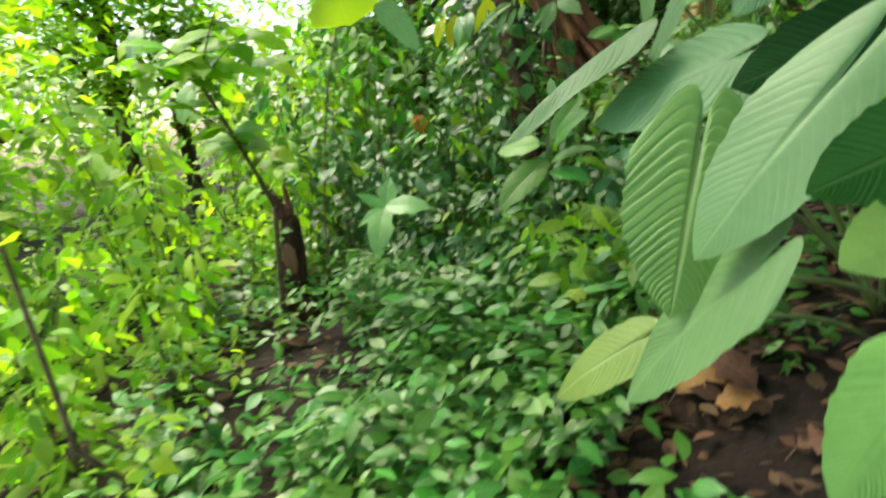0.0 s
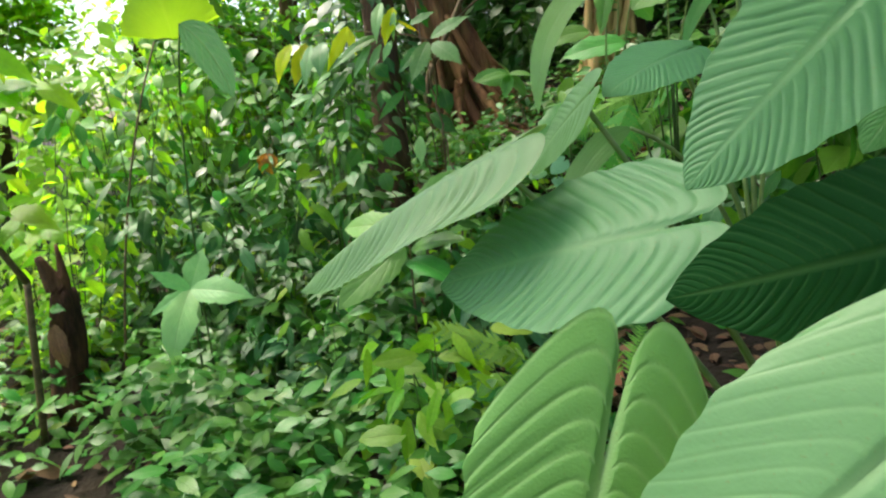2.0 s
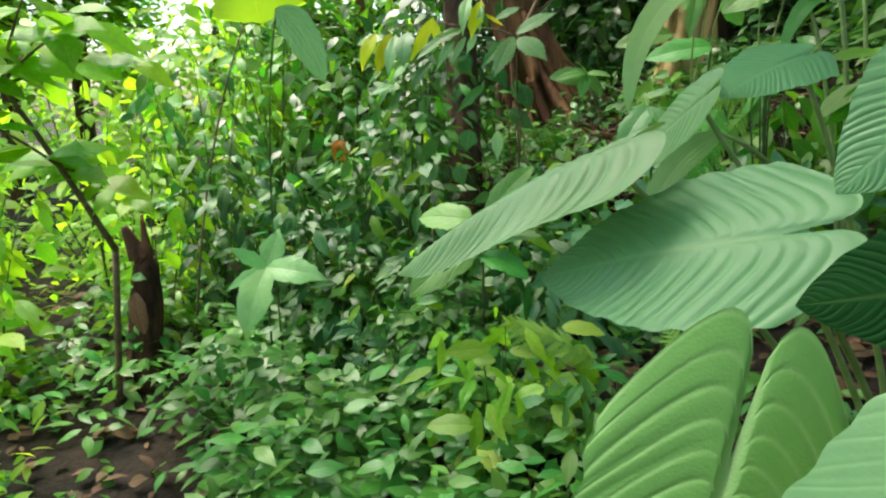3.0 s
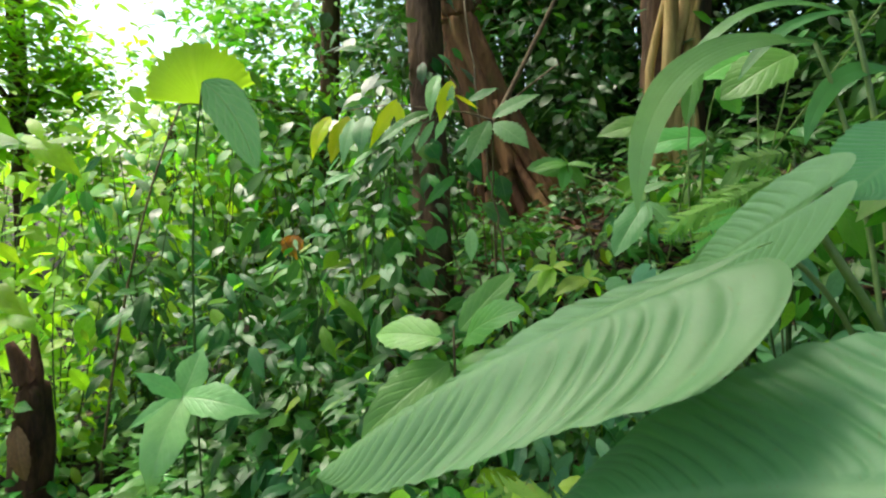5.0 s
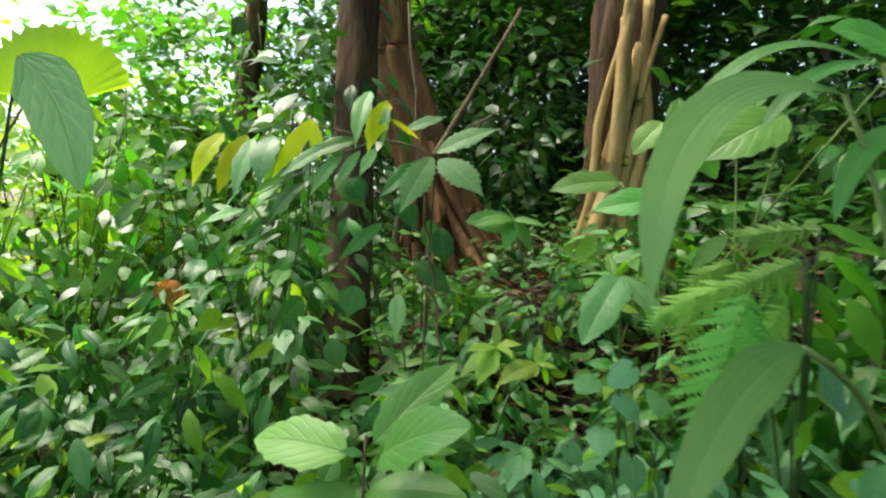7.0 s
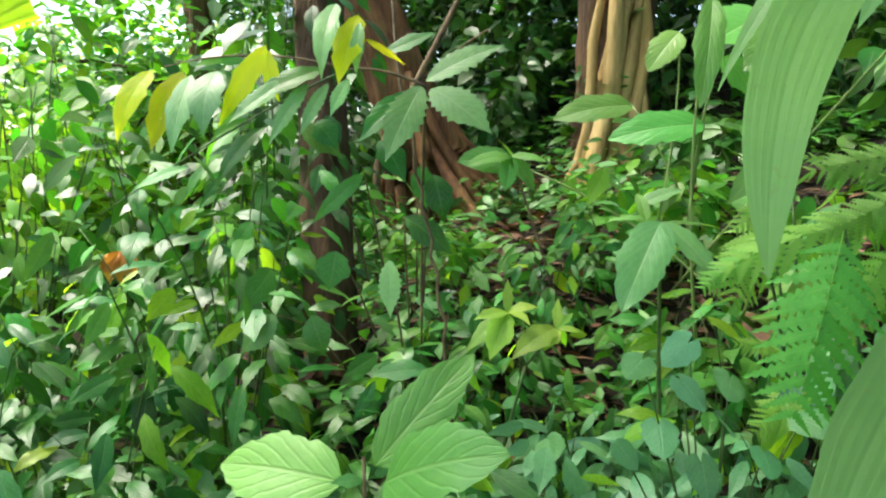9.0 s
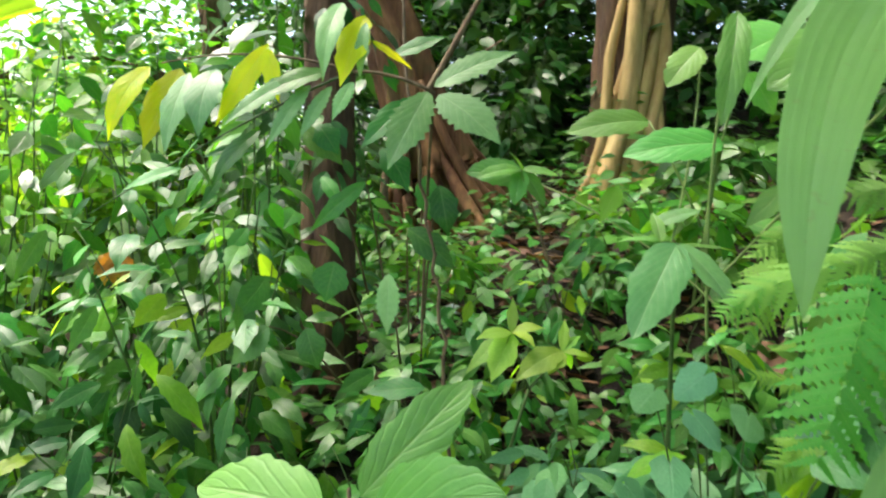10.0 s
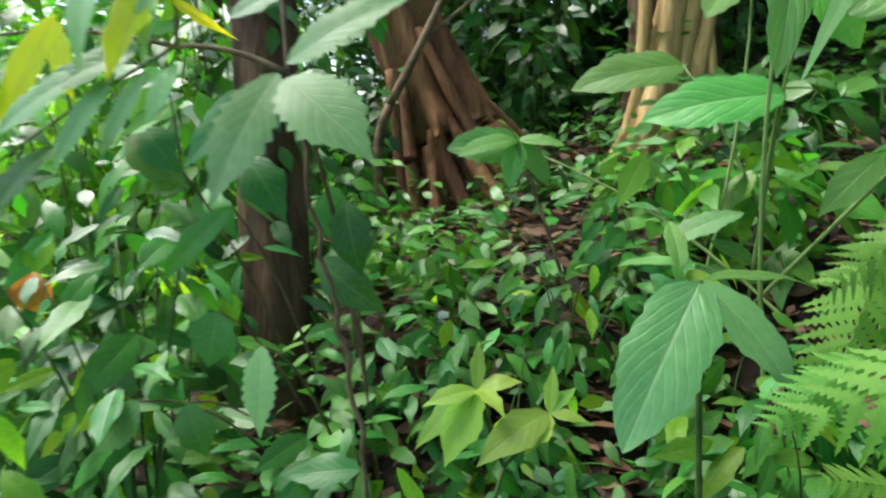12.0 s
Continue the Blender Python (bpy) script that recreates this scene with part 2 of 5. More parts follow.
def leaf_grid(width=0.3, shape="ovate", nu=2, nv=6, fold=0.25, arch=0.08, ribs=0, pleat=0.0, slant=0.35, lobe=0.0, wave=0.0, seed=0, teeth=0.0):
    """A leaf of length 1 from (0,0,0) to (0,1,0), its face up: verts, faces, uvs. nu cells on each side of the midrib."""
    rnd = random.Random(seed)
    p = [rnd.uniform(0, 6.28) for _ in range(6)]
    verts, uvs, faces = [], [], []

    def half(v):
        if shape == "ovate":
            w = max(math.sin(math.pi * min(v ** 0.85, 1)), 0.0) ** 0.78 if 0 < v < 1 else 0.03
            if v > 0.62:
                w = 0.894 * max((1 - v) / 0.38, 0.008) ** 1.15
        if shape == "oval":
            w = max(math.sin(math.pi * min(v ** 0.82, 1)), 0.0) ** 0.62 if 0 < v < 1 else 0.03
            if v > 0.86:
                w *= 1 - 0.35 * (v - 0.86) / 0.14
        if shape == "obovate":
            w = math.sin(math.pi * v ** 1.25) ** 0.9 if 0 < v < 1 else 0.02
        if shape == "strap":
            w = min(1, (v / 0.25) ** 0.7 + 0.05) * (1 - v ** 4) ** 0.9 if v < 1 else 0.01
        if shape not in ("ovate", "oval", "obovate", "strap"):
            w = (0.86 + 0.42 * v) * (1 - v ** 1.75) ** 0.85 if v < 0.999 else 0.01
        return w

    for j in range(nv + 1):
        row_v = j / nv
        for i in range(-nu, nu + 1):
            u = i / nu
            v = row_v + (slant * abs(u) * row_v * (1 - row_v) if ribs else 0)
            w = half(v)
            edge = 1 + wave * (math.sin(v * 17 + p[0] + (u > 0) * 2) + 0.9 * math.sin(v * 47 + p[1] + (u > 0) * 3)) * abs(u)
            if teeth and abs(u) > 0.9:
                edge += teeth * ((j % 3) - 1)
            x = u * w * width * edge
            y = v - lobe * max(math.sin(math.pi * min(abs(u), 1) ** 0.5), 0) ** 0.8 * (1 - v) ** 2.6 if lobe else v
            z = fold * (math.sqrt(x * x + (0.12 * width) ** 2) - 0.12 * width) + arch * 4 * v * (1 - v)
            z -= 0.7 * fold * x * x / max(width, 1e-3)
            if ribs:
                wander = 0.25 * math.sin(row_v * 21 + p[5]) + 0.12 * math.sin(abs(u) * 4 + p[2])
                crease = abs(math.sin(math.pi * (ribs * row_v + wander)))
                strength = 0.35 + 0.65 * math.sin(math.pi * min(max(v * 1.05, 0), 1)) * (0.6 + 0.4 * math.sin(v * 13 + p[1]))
                z += pleat * 1.5 * strength * (crease ** 0.4 - 0.75) * min(1, abs(u) * 3) * min(1, (1.08 - abs(u)) * 5)
            z += wave * 0.35 * width * math.sin(v * 9 + p[3]) * u + wave * 0.3 * width * math.sin(v * 14 + p[4]) * abs(u)
            verts.append((x, y, z))
            uvs.append((0.5 + 0.5 * u, row_v))
    row = 2 * nu + 1
    for j in range(nv):
        for i in range(2 * nu):
            a = j * row + i
            faces.append((a, a + 1, a + row + 1, a + row))
    return verts, faces, uvs


def leaf_mesh(name, **k):
    return mesh_of(name, *leaf_grid(**k))


def leaf_matrix(base, tip, normal, width=1.0):
    """Lays a unit leaf from base to tip, its face towards normal; width scales it across."""
    base, tip = Vector(base), Vector(tip)
    y = tip - base
    length = y.length
    y.normalize()
    x = y.cross(Vector(normal))
    if x.length < 1e-4:
        x = y.cross(Vector((0.3, 0.5, 0.8)))
    x.normalize()
    z = x.cross(y)
    m = Matrix((x * length * width, y * length, z * length)).transposed().to_4x4()
    m.translation = base
    return m


def tube(points, radii, sides=6, cap=True):
    """A round tube along points: verts, faces."""
    pts = [Vector(p) for p in points]
    verts, faces = [], []
    for i, p in enumerate(pts):
        d = (pts[min(i + 1, len(pts) - 1)] - pts[max(i - 1, 0)]).normalized()
        a = d.orthogonal().normalized() if abs(d.z) < 0.95 else (Vector((1, 0, 0)) - d * d.x).normalized()
        if abs(d.z) < 0.95:
            a = d.cross(Vector((0, 0, 1))).normalized()
        b = d.cross(a)
        r = radii[i] if isinstance(radii, (list, tuple)) else radii
        for s in range(sides):
            t = 2 * math.pi * s / sides
            verts.append(p + (a * math.cos(t) + b * math.sin(t)) * r)
    for i in range(len(pts) - 1):
        for s in range(sides):
            q = (s + 1) % sides
            faces.append((i * sides + s, i * sides + q, (i + 1) * sides + q, (i + 1) * sides + s))
    if cap:
        faces.append(tuple(reversed(range(sides))))
        faces.append(tuple(range((len(pts) - 1) * sides, len(pts) * sides)))
    return verts, faces


def bow(a, b, c, n=8):
    """n+1 points on the curve from a by b to c."""
    a, b, c = Vector(a), Vector(b), Vector(c)
    return [a * (1 - t) ** 2 + b * 2 * t * (1 - t) + c * t * t for t in (i / n for i in range(n + 1))]


def join_leaves(grids, mats):
    """Many leaves as one mesh: grids are unit leaves, mats their (which, matrix)."""
    V, F, U, off = [], [], [], 0
    store = [(np.array(g[0]), np.array(g[1]), np.array(g[2])) for g in grids]
    for k, m in mats:
        v, f, u = store[k]
        a = np.array(m)
        V.append(v @ a[:3, :3].T + a[:3, 3])
        F.append(f + off)
        U.append(u)
        off += len(v)
    return np.concatenate(V), np.concatenate(F).tolist(), np.concatenate(U)


# unit leaves that many plants share
SMALL = [leaf_grid(0.18 + 0.04 * (i % 3), "ovate", 1, 5, 0.35, 0.05 + 0.03 * (i % 2), wave=0.05, seed=i) for i in range(5)]
TINY = [leaf_grid(0.19 + 0.04 * (i % 3), "ovate", 1, 4, 0.35, 0.06 + 0.03 * (i % 2), seed=i) for i in range(5)]
SHRUB = [leaf_mesh("shrub_leaf", width=0.145 + 0.025 * (i % 4), shape="ovate", nu=3, nv=12, fold=0.35, arch=0.03 + 0.05 * (i % 3), wave=0.08, seed=20 + i) for i in range(6)]
OVAL = [leaf_mesh("broad_leaf", width=0.265, shape="oval", nu=5, nv=24, fold=0.25, arch=0.07, ribs=6, pleat=0.0025, wave=0.06, seed=40 + i) for i in range(3)]
TOOTHED = [leaf_mesh("toothed_leaf", width=0.15 + 0.02 * i, shape="ovate", nu=3, nv=30, fold=0.3, arch=0.06, wave=0.03, seed=60 + i, teeth=0.10) for i in range(4)]
LANCE = [leaf_mesh("narrow_leaf", width=0.17, shape="ovate", nu=2, nv=9, fold=0.35, arch=0.06, wave=0.09, seed=50 + i) for i in range(3)]

# ---- ground ----


def build_ground():
    xs = [-180, -90, -45, -25, -14, -9, -6] + [-4 + 0.14 * i for i in range(58)] + [5, 7, 10, 15, 25, 45, 90, 180]
    ys = [-180, -90, -40, -20, -10, -5, -3] + [-1.5 + 0.14 * i for i in range(72)] + [9.5, 11, 13, 16, 22, 32, 50, 100, 180]
    verts = [(x, y, ground_z(x, y)) for y in ys for x in xs]
    n = len(xs)
    faces = [(j * n + i, j * n + i + 1, (j + 1) * n + i + 1, (j + 1) * n + i) for j in range(len(ys) - 1) for i in range(n - 1)]
    ob = part("ground", mesh_of("ground", verts, faces), M_SOIL)
    tagged(ob, "dark brown forest soil rising to a bank", "ground", kind="structure")


build_ground()
RND = random.Random(7)


def spot(rnd, x0, x1, y0, y1):
    x, y = rnd.uniform(x0, x1), rnd.uniform(y0, y1)
    return Vector((x, y, ground_z(x, y)))


def ground_cover(name, label, box, count, size, mat, grids, high=(0.03, 0.2), keep=None, seed=1):
    """Low leafy herbs, far too many to count: short stalks with a few leaves each, joined."""
    rnd = random.Random(seed)
    mats = []
    while len(mats) < count:
        p = spot(rnd, *box)
        if keep and not keep(p.x, p.y, rnd):
            continue
        lump = noise.noise(Vector((p.x * 2.6, p.y * 2.6, seed)))
        if lump < rnd.uniform(-0.45, 0.0):
            continue
        h = rnd.uniform(*high) * (0.8 + 1.1 * max(lump, 0))
        turn = rnd.uniform(0, 6.28)
        lean = Vector((rnd.uniform(-0.06, 0.06), rnd.uniform(-0.06, 0.06), h))
        for k in range(rnd.randint(3, 5)):
            a = turn + k * 2.1 + rnd.uniform(-0.4, 0.4)
            out = Vector((math.cos(a), math.sin(a), rnd.uniform(-0.9, 0.3)))
            s = rnd.uniform(*size)
            base = p + lean + Vector((0, 0, -0.02 * k))
            base += out * 0.012
            nrm = Vector((rnd.uniform(-0.6, 0.6), rnd.uniform(-0.9, 0.3), 1))
            mats.append((rnd.randrange(len(grids)), leaf_matrix(base, base + out.normalized() * s, nrm, rnd.uniform(0.8, 1.15))))
    ob = part(name, mesh_of(name, *join_leaves(grids, mats)), mat)
    return tagged(ob, label, "ground cover", kind="stuff")


def litter(name, box, count, seed, keep=None):
    rnd = random.Random(seed)
    mats = []
    while len(mats) < count:
        p = spot(rnd, *box)
        if keep and not keep(p.x, p.y, rnd):
            continue
        a = rnd.uniform(0, 6.28)
        s = rnd.uniform(0.03, 0.10)
        b = p + Vector((0, 0, rnd.uniform(0.005, 0.035)))
        t = b + Vector((math.cos(a), math.sin(a), rnd.uniform(-0.15, 0.35))) * s
        mats.append((rnd.randrange(5), leaf_matrix(b, t, (rnd.uniform(-0.6, 0.6), rnd.uniform(-0.6, 0.6), 1), rnd.uniform(0.7, 1.3))))
    ob = part(name, mesh_of(name, *join_leaves(SMALL, mats)), M_DEAD)
    return tagged(ob, "dry brown fallen leaves on the bank", "leaf litter", kind="stuff")


litter("leaf_litter", (0.2, 2.6, 1.2, 5.6), 4200, 3)
litter("leaf_litter", (-2.5, 0.4, 0.8, 5.0), 900, 4)
litter("leaf_litter", (0.7, 2.2, 3.6, 6.3), 1300, 6)

# ---- trees ----


def trunk_mesh(name, points, radii, sides=18, ridges=6, ridge=0.12, rough=0.06, seed=0, steps=40):
    """A trunk along points, fluted and lumpy."""
    pts = [Vector(p) for p in points]
    path, rr = [], []
    for i in range(steps + 1):
        f = i / steps * (len(pts) - 1)
        k = min(int(f), len(pts) - 2)
        u = f - k
        path.append(pts[k].lerp(pts[k + 1], u))
        rr.append(radii[k] * (1 - u) + radii[k + 1] * u)
    verts, faces = tube(path, rr, sides)
    out = []
    for n, v in enumerate(verts):
        i, s = divmod(n, sides)
        c = path[i]
        d = v - c
        t = 2 * math.pi * s / sides
        k = 1 + ridge * math.sin(ridges * t + seed + 0.8 * math.sin(i * 0.13)) + rough * 2 * noise.noise(Vector((v.x * 14, v.y * 14, v.z * 4 + seed)))
        out.append(c + d * k)
    return mesh_of(name, out, faces)


def crown(rnd, centre, spread, count, size, grids, flat=0.7, hollow=0.45, clumps=14):
    """Leaf poses for an uneven crown: clumps round a centre, with gaps."""
    mats = []
    spots = []
    for _ in range(clumps):
        d = Vector((rnd.gauss(0, 1), rnd.gauss(0, 1), rnd.gauss(0, 1))).normalized() * rnd.uniform(hollow, 1)
        spots.append((Vector(centre) + Vector((d.x * spread, d.y * spread, d.z * spread * flat)), spread * rnd.uniform(0.2, 0.42)))
    for _ in range(count):
        c, r = rnd.choice(spots)
        p = c + Vector((rnd.gauss(0, 0.6), rnd.gauss(0, 0.6), rnd.gauss(0, 0.5))) * r
        a = rnd.uniform(0, 6.28)
        d = Vector((math.cos(a), math.sin(a), rnd.uniform(-0.9, 0.1))).normalized()
        mats.append((rnd.randrange(len(grids)), leaf_matrix(p, p + d * rnd.uniform(*size), (rnd.uniform(-0.5, 0.5), rnd.uniform(-0.7, 0.3), 1), rnd.uniform(0.8, 1.2))))
    return mats, spots


def tree(name, base, height, radius, label, bark, leaf, crown_at, spread, count, size, lean=(0, 0), seed=1, group="forest trees", flat=0.7, clumps=14):
    rnd = random.Random(seed)
    b = Vector((base[0], base[1], ground_z(*base) - 0.1))
    t = thing(name, b, label, "tree", group)
    top = Vector((lean[0], lean[1], height))
    mid = top * 0.5 + Vector((rnd.uniform(-0.1, 0.1), rnd.uniform(-0.1, 0.1), 0))
    part("trunk", trunk_mesh("trunk", [(0, 0, 0), top * 0.06, mid, top], [radius * 1.7, radius * 1.1, radius, radius * 0.5], seed=seed), bark, t)
    centre = Vector(crown_at) - b
    mats, spots = crown(rnd, centre, spread, count, size, TINY, flat, clumps=clumps)
    for c, r in spots[:7]:
        start = top * min(0.98, max(0.25, (c.z - 0.6) / height))
        pts = bow(start, (start + c) / 2 + Vector((0, 0, 0.25 * spread)), c, 6)
        part("limb", mesh_of("limb", *tube(pts, [radius * 0.45 * (1 - i / 7.5) for i in range(7)], 6)), bark, t)
    f = part("crown", mesh_of("crown", *join_leaves(TINY, mats)), leaf, t)
    tagged(f, kind="stuff")
    return t


def front_tree():
    """The slim dark tree among the shrubs."""
    b = Vector((0.5, 4.02, ground_z(0.5, 4.02) - 0.05))
    t = thing("slim_tree", b, "slim dark brown tree wrapped in climbing leaves", "tree", "forest trees")
    pts = [Vector(p) - b for p in ((0.5, 4.02, b.z), (0.5, 4.06, 0.95), (0.49, 4.17, 1.5), (0.485, 4.3, 2.1), (0.48, 4.4, 2.7), (0.46, 4.6, 4.2))]
    part("trunk", trunk_mesh("trunk", pts, [0.115, 0.085, 0.075, 0.075, 0.075, 0.06], ridges=4, seed=2, steps=70), M_BARK, t)
    rnd = random.Random(31)
    # climber leaves that cling to the trunk
    for i in range(90):
        z = rnd.uniform(0.7, 3.2)
        a = rnd.uniform(2.2, 6.6)
        c = Vector((0.49, 4.05 + 0.17 * (z - 0.95), z)) - b
        p = c + Vector((math.cos(a), math.sin(a), 0)) * 0.085
        d = Vector((math.cos(a) * 0.5 + rnd.uniform(-0.5, 0.5), math.sin(a) * 0.4, rnd.uniform(-1, -0.2))).normalized()
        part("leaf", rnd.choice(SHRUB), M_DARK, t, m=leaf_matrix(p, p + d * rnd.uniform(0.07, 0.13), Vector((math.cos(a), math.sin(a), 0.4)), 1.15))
    mats, spots = crown(rnd, Vector((0.0, 5.6, 5.4)) - b, 1.3, 700, (0.1, 0.17), SMALL)
    tagged(part("crown", mesh_of("crown", *join_leaves(SMALL, mats)), M_FAR, t), kind="stuff")
    for c, r in spots[:6]:
        s = pts[-1]
        part("limb", mesh_of("limb", *tube(bow(s, (s + c) / 2 + Vector((0, 0, 0.3)), c, 6), [0.03 * (1 - i / 8) for i in range(7)], 6)), M_BARK, t)


front_tree()


def buttress_tree():
    """The reddish tree behind it, with roots that spread like fins."""
    b = Vector((1.25, 5.60, ground_z(1.25, 5.60) - 0.15))
    t = thing("buttress_tree", b, "reddish brown tree with spreading ribbed roots", "tree", "forest trees")
    pts = [Vector(p) - b for p in ((1.27, 5.58, b.z), (1.21, 5.6, 1.65), (1.07, 5.64, 2.0), (0.92, 5.68, 2.4), (0.79, 5.74, 2.75), (0.64, 5.85, 3.8), (0.5, 6.1, 6.0))]
    part("trunk", trunk_mesh("trunk", pts, [0.29, 0.22, 0.165, 0.145, 0.135, 0.13, 0.09], sides=28, ridges=7, ridge=0.22, seed=4, steps=70), M_REDBARK, t)
    rnd = random.Random(8)
    for i in range(13):
        a = -3.3 + i * 0.33 + rnd.uniform(-0.1, 0.1)
        reach = rnd.uniform(0.32, 0.52)
        high = rnd.uniform(0.0, 0.5)
        top = Vector((1.17 - 0.42 * high, 5.61, 1.65 + high)) - b
        foot = Vector((1.28 + math.cos(a) * reach, 5.57 + math.sin(a) * reach, 0)) - b
        foot.z = ground_z(foot.x + b.x, foot.y + b.y) - b.z - 0.05
        start = top + Vector((math.cos(a), math.sin(a), 0)) * 0.15
        bend = start * 0.45 + foot * 0.55 + Vector((0, 0, -0.1))
        part("root", trunk_mesh("root", bow(start, bend, foot, 6), [0.022, 0.026, 0.03, 0.034, 0.036, 0.036, 0.034], sides=8, ridges=2, seed=i, steps=16), M_REDBARK, t)
    mats, spots = crown(rnd, Vector((0.7, 7.6, 6.8)) - b, 1.9, 1300, (0.12, 0.2), SMALL)
    tagged(part("crown", mesh_of("crown", *join_leaves(SMALL, mats)), M_FAR, t), kind="stuff")
    for c, r in spots[:7]:
        s = pts[-1]
        part("limb", mesh_of("limb", *tube(bow(s, (s + c) / 2 + Vector((0, 0, 0.4)), c, 6), [0.06 * (1 - i / 8) for i in range(7)], 6)), M_REDBARK, t)


buttress_tree()


def root_tree():
    """The pale tree on the bank whose trunk is a bundle of roots."""
    b = Vector((2.15, 5.35, ground_z(2.15, 5.35) - 0.1))
    t = thing("strangler_fig_tree", b, "pale yellowish tree with a bundle of aerial roots", "tree", "forest trees")
    rnd = random.Random(5)
    core = [Vector((2.30, 5.6, b.z)) - b, Vector((2.30, 5.6, 2.2)) - b, Vector((2.33, 5.6, 3.0)) - b, Vector((2.45, 5.6, 5.5)) - b]
    part("trunk", trunk_mesh("trunk", core, [0.26, 0.2, 0.22, 0.16], sides=22, ridges=5, ridge=0.15, seed=9, steps=50), M_BARK, t)
    for i in range(7):
        u = i / 6
        foot = Vector((1.80 + 0.50 * u + rnd.uniform(-0.03, 0.03), 5.22 - 0.08 * math.sin(u * 3) + rnd.uniform(-0.06, 0.04), 0))
        foot.z = ground_z(foot.x, foot.y) - 0.06
        mid = Vector((2.02 + 0.24 * u + rnd.uniform(-0.04, 0.04), 5.24 + rnd.uniform(-0.04, 0.02), 2.1 + rnd.uniform(-0.15, 0.15)))
        top = Vector((2.12 + 0.26 * u, 5.3, 2.95 + rnd.uniform(-0.1, 0.2)))
        pts = bow(foot - b, mid - b + (mid - (foot + top) / 2) * 0.5, top - b, 7)
        pts = [q + Vector((0.035 * math.sin(k * 1.15 + i * 1.9), 0.02 * math.cos(k * 1.4 + i), 0)) for k, q in enumerate(pts)]
        r = rnd.uniform(0.028, 0.056)
        part("root", trunk_mesh("root", pts, [r * 1.3, r * 1.05, r, r * 0.9, r, r * 0.9, r * 0.8, r * 0.75], sides=12, ridges=2, ridge=0.10, rough=0.09, seed=i * 3, steps=30), M_FIG, t)
    mats, spots = crown(rnd, Vector((3.4, 7.2, 6.4)) - b, 2.2, 1800, (0.12, 0.22), SMALL)
    tagged(part("crown", mesh_of("crown", *join_leaves(SMALL, mats)), M_FARDARK, t), kind="stuff")
    for c, r in spots[:7]:
        s = core[-1]
        part("limb", mesh_of("limb", *tube(bow(s, (s + c) / 2 + Vector((0, 0, 0.3)), c, 6), [0.08 * (1 - i / 8) for i in range(7)], 6)), M_BARK, t)


root_tree()

# ---- shrubs ----


def shrub(name, at, height, spread, stems, per_stem, size, key, label, seed, lean=(0, 0), single=True, group="undergrowth shrubs", droop=(-1.6, 0.0), first=0.06):
    """A bush of thin branching stems, its leaves set alternately along them: singly near the way, joined farther off."""
    rnd = random.Random(seed)
    b = Vector((at[0], at[1], ground_z(*at)))
    t = thing(name, b, label, "shrub", group)
    far = []
    for s in range(stems):
        a = 6.28 * s / stems + rnd.uniform(-0.5, 0.5)
        out = Vector((math.cos(a) * spread * rnd.uniform(0.4, 1.0) + lean[0], math.sin(a) * spread * rnd.uniform(0.4, 1.0) + lean[1], height * rnd.uniform(0.6, 1.08)))
        start = Vector((math.cos(a) * 0.08 * spread, math.sin(a) * 0.08 * spread, -0.04))
        bend = Vector((out.x * rnd.uniform(-0.3, 0.9), out.y * rnd.uniform(-0.3, 0.9), out.z * rnd.uniform(0.45, 0.75)))
        pts = bow(start, bend, out, 9)
        part("stem", mesh_of("stem", *tube(pts, [0.0034 * (1.25 - i / 11) * (0.6 + height * 0.5) for i in range(10)], 5)), M_STEM, t)
        for k in range(per_stem):
            f = first + (1 - first) * (k + rnd.uniform(0, 0.8)) / per_stem
            i = min(int(f * 9), 8)
            p = pts[i].lerp(pts[i + 1], f * 9 - i)
            w = a + (1.4 if k % 2 else -1.4) + rnd.uniform(-1.2, 1.2)
            stalk_way = Vector((math.cos(w), math.sin(w), rnd.uniform(-0.2, 0.4))) * rnd.uniform(0.02, 0.15)
            d = Vector((math.cos(w + rnd.uniform(-0.6, 0.6)), math.sin(w + rnd.uniform(-0.6, 0.6)), rnd.uniform(*droop))).normalized()
            q = p + stalk_way
            n = Vector((rnd.uniform(-0.7, 0.7), rnd.uniform(-0.5, 0.5) - 0.5, rnd.uniform(0.5, 1.0)))
            m = leaf_matrix(q, q + d * rnd.uniform(*size) * rnd.uniform(0.75, 1.2), n, rnd.uniform(0.8, 1.2))
            if single:
                part("leaf", rnd.choice(SETS[key if rnd.random() < 0.9 else "bright"]), None, t, m=m)
            else:
                far.append((rnd.randrange(5), m))
    if far:
        tagged(part("foliage", mesh_of("foliage", *join_leaves(SMALL, far)), FAR_LOOK[key], t), kind="stuff")
    return t


# one set of leaf meshes for each look; dark and bright hold shade and sunlight
SETS = {}
for key, mat in (("mid", M_MID), ("dark", M_DARK), ("bright", M_BRIGHT), ("lime", M_LIME), ("pale", M_PALE), ("fresh", M_FRESH), ("teal", M_TEAL), ("tooth", M_PALE)):
    SETS[key] = [me.copy() for me in {"teal": LANCE + LANCE, "tooth": TOOTHED + TOOTHED[:2]}.get(key, SHRUB)]
    for me in SETS[key]:
        me.materials.clear()
        me.materials.append(mat)
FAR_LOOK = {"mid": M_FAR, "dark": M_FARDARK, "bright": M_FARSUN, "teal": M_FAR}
LOOKS = {"mid": (M_MID, "leafy green shrub with pointed glossy leaves"), "dark": (M_DARK, "shrub with glossy leaves tinted dark green for shade"),
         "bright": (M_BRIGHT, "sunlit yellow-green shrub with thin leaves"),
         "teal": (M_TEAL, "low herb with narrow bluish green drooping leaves")}


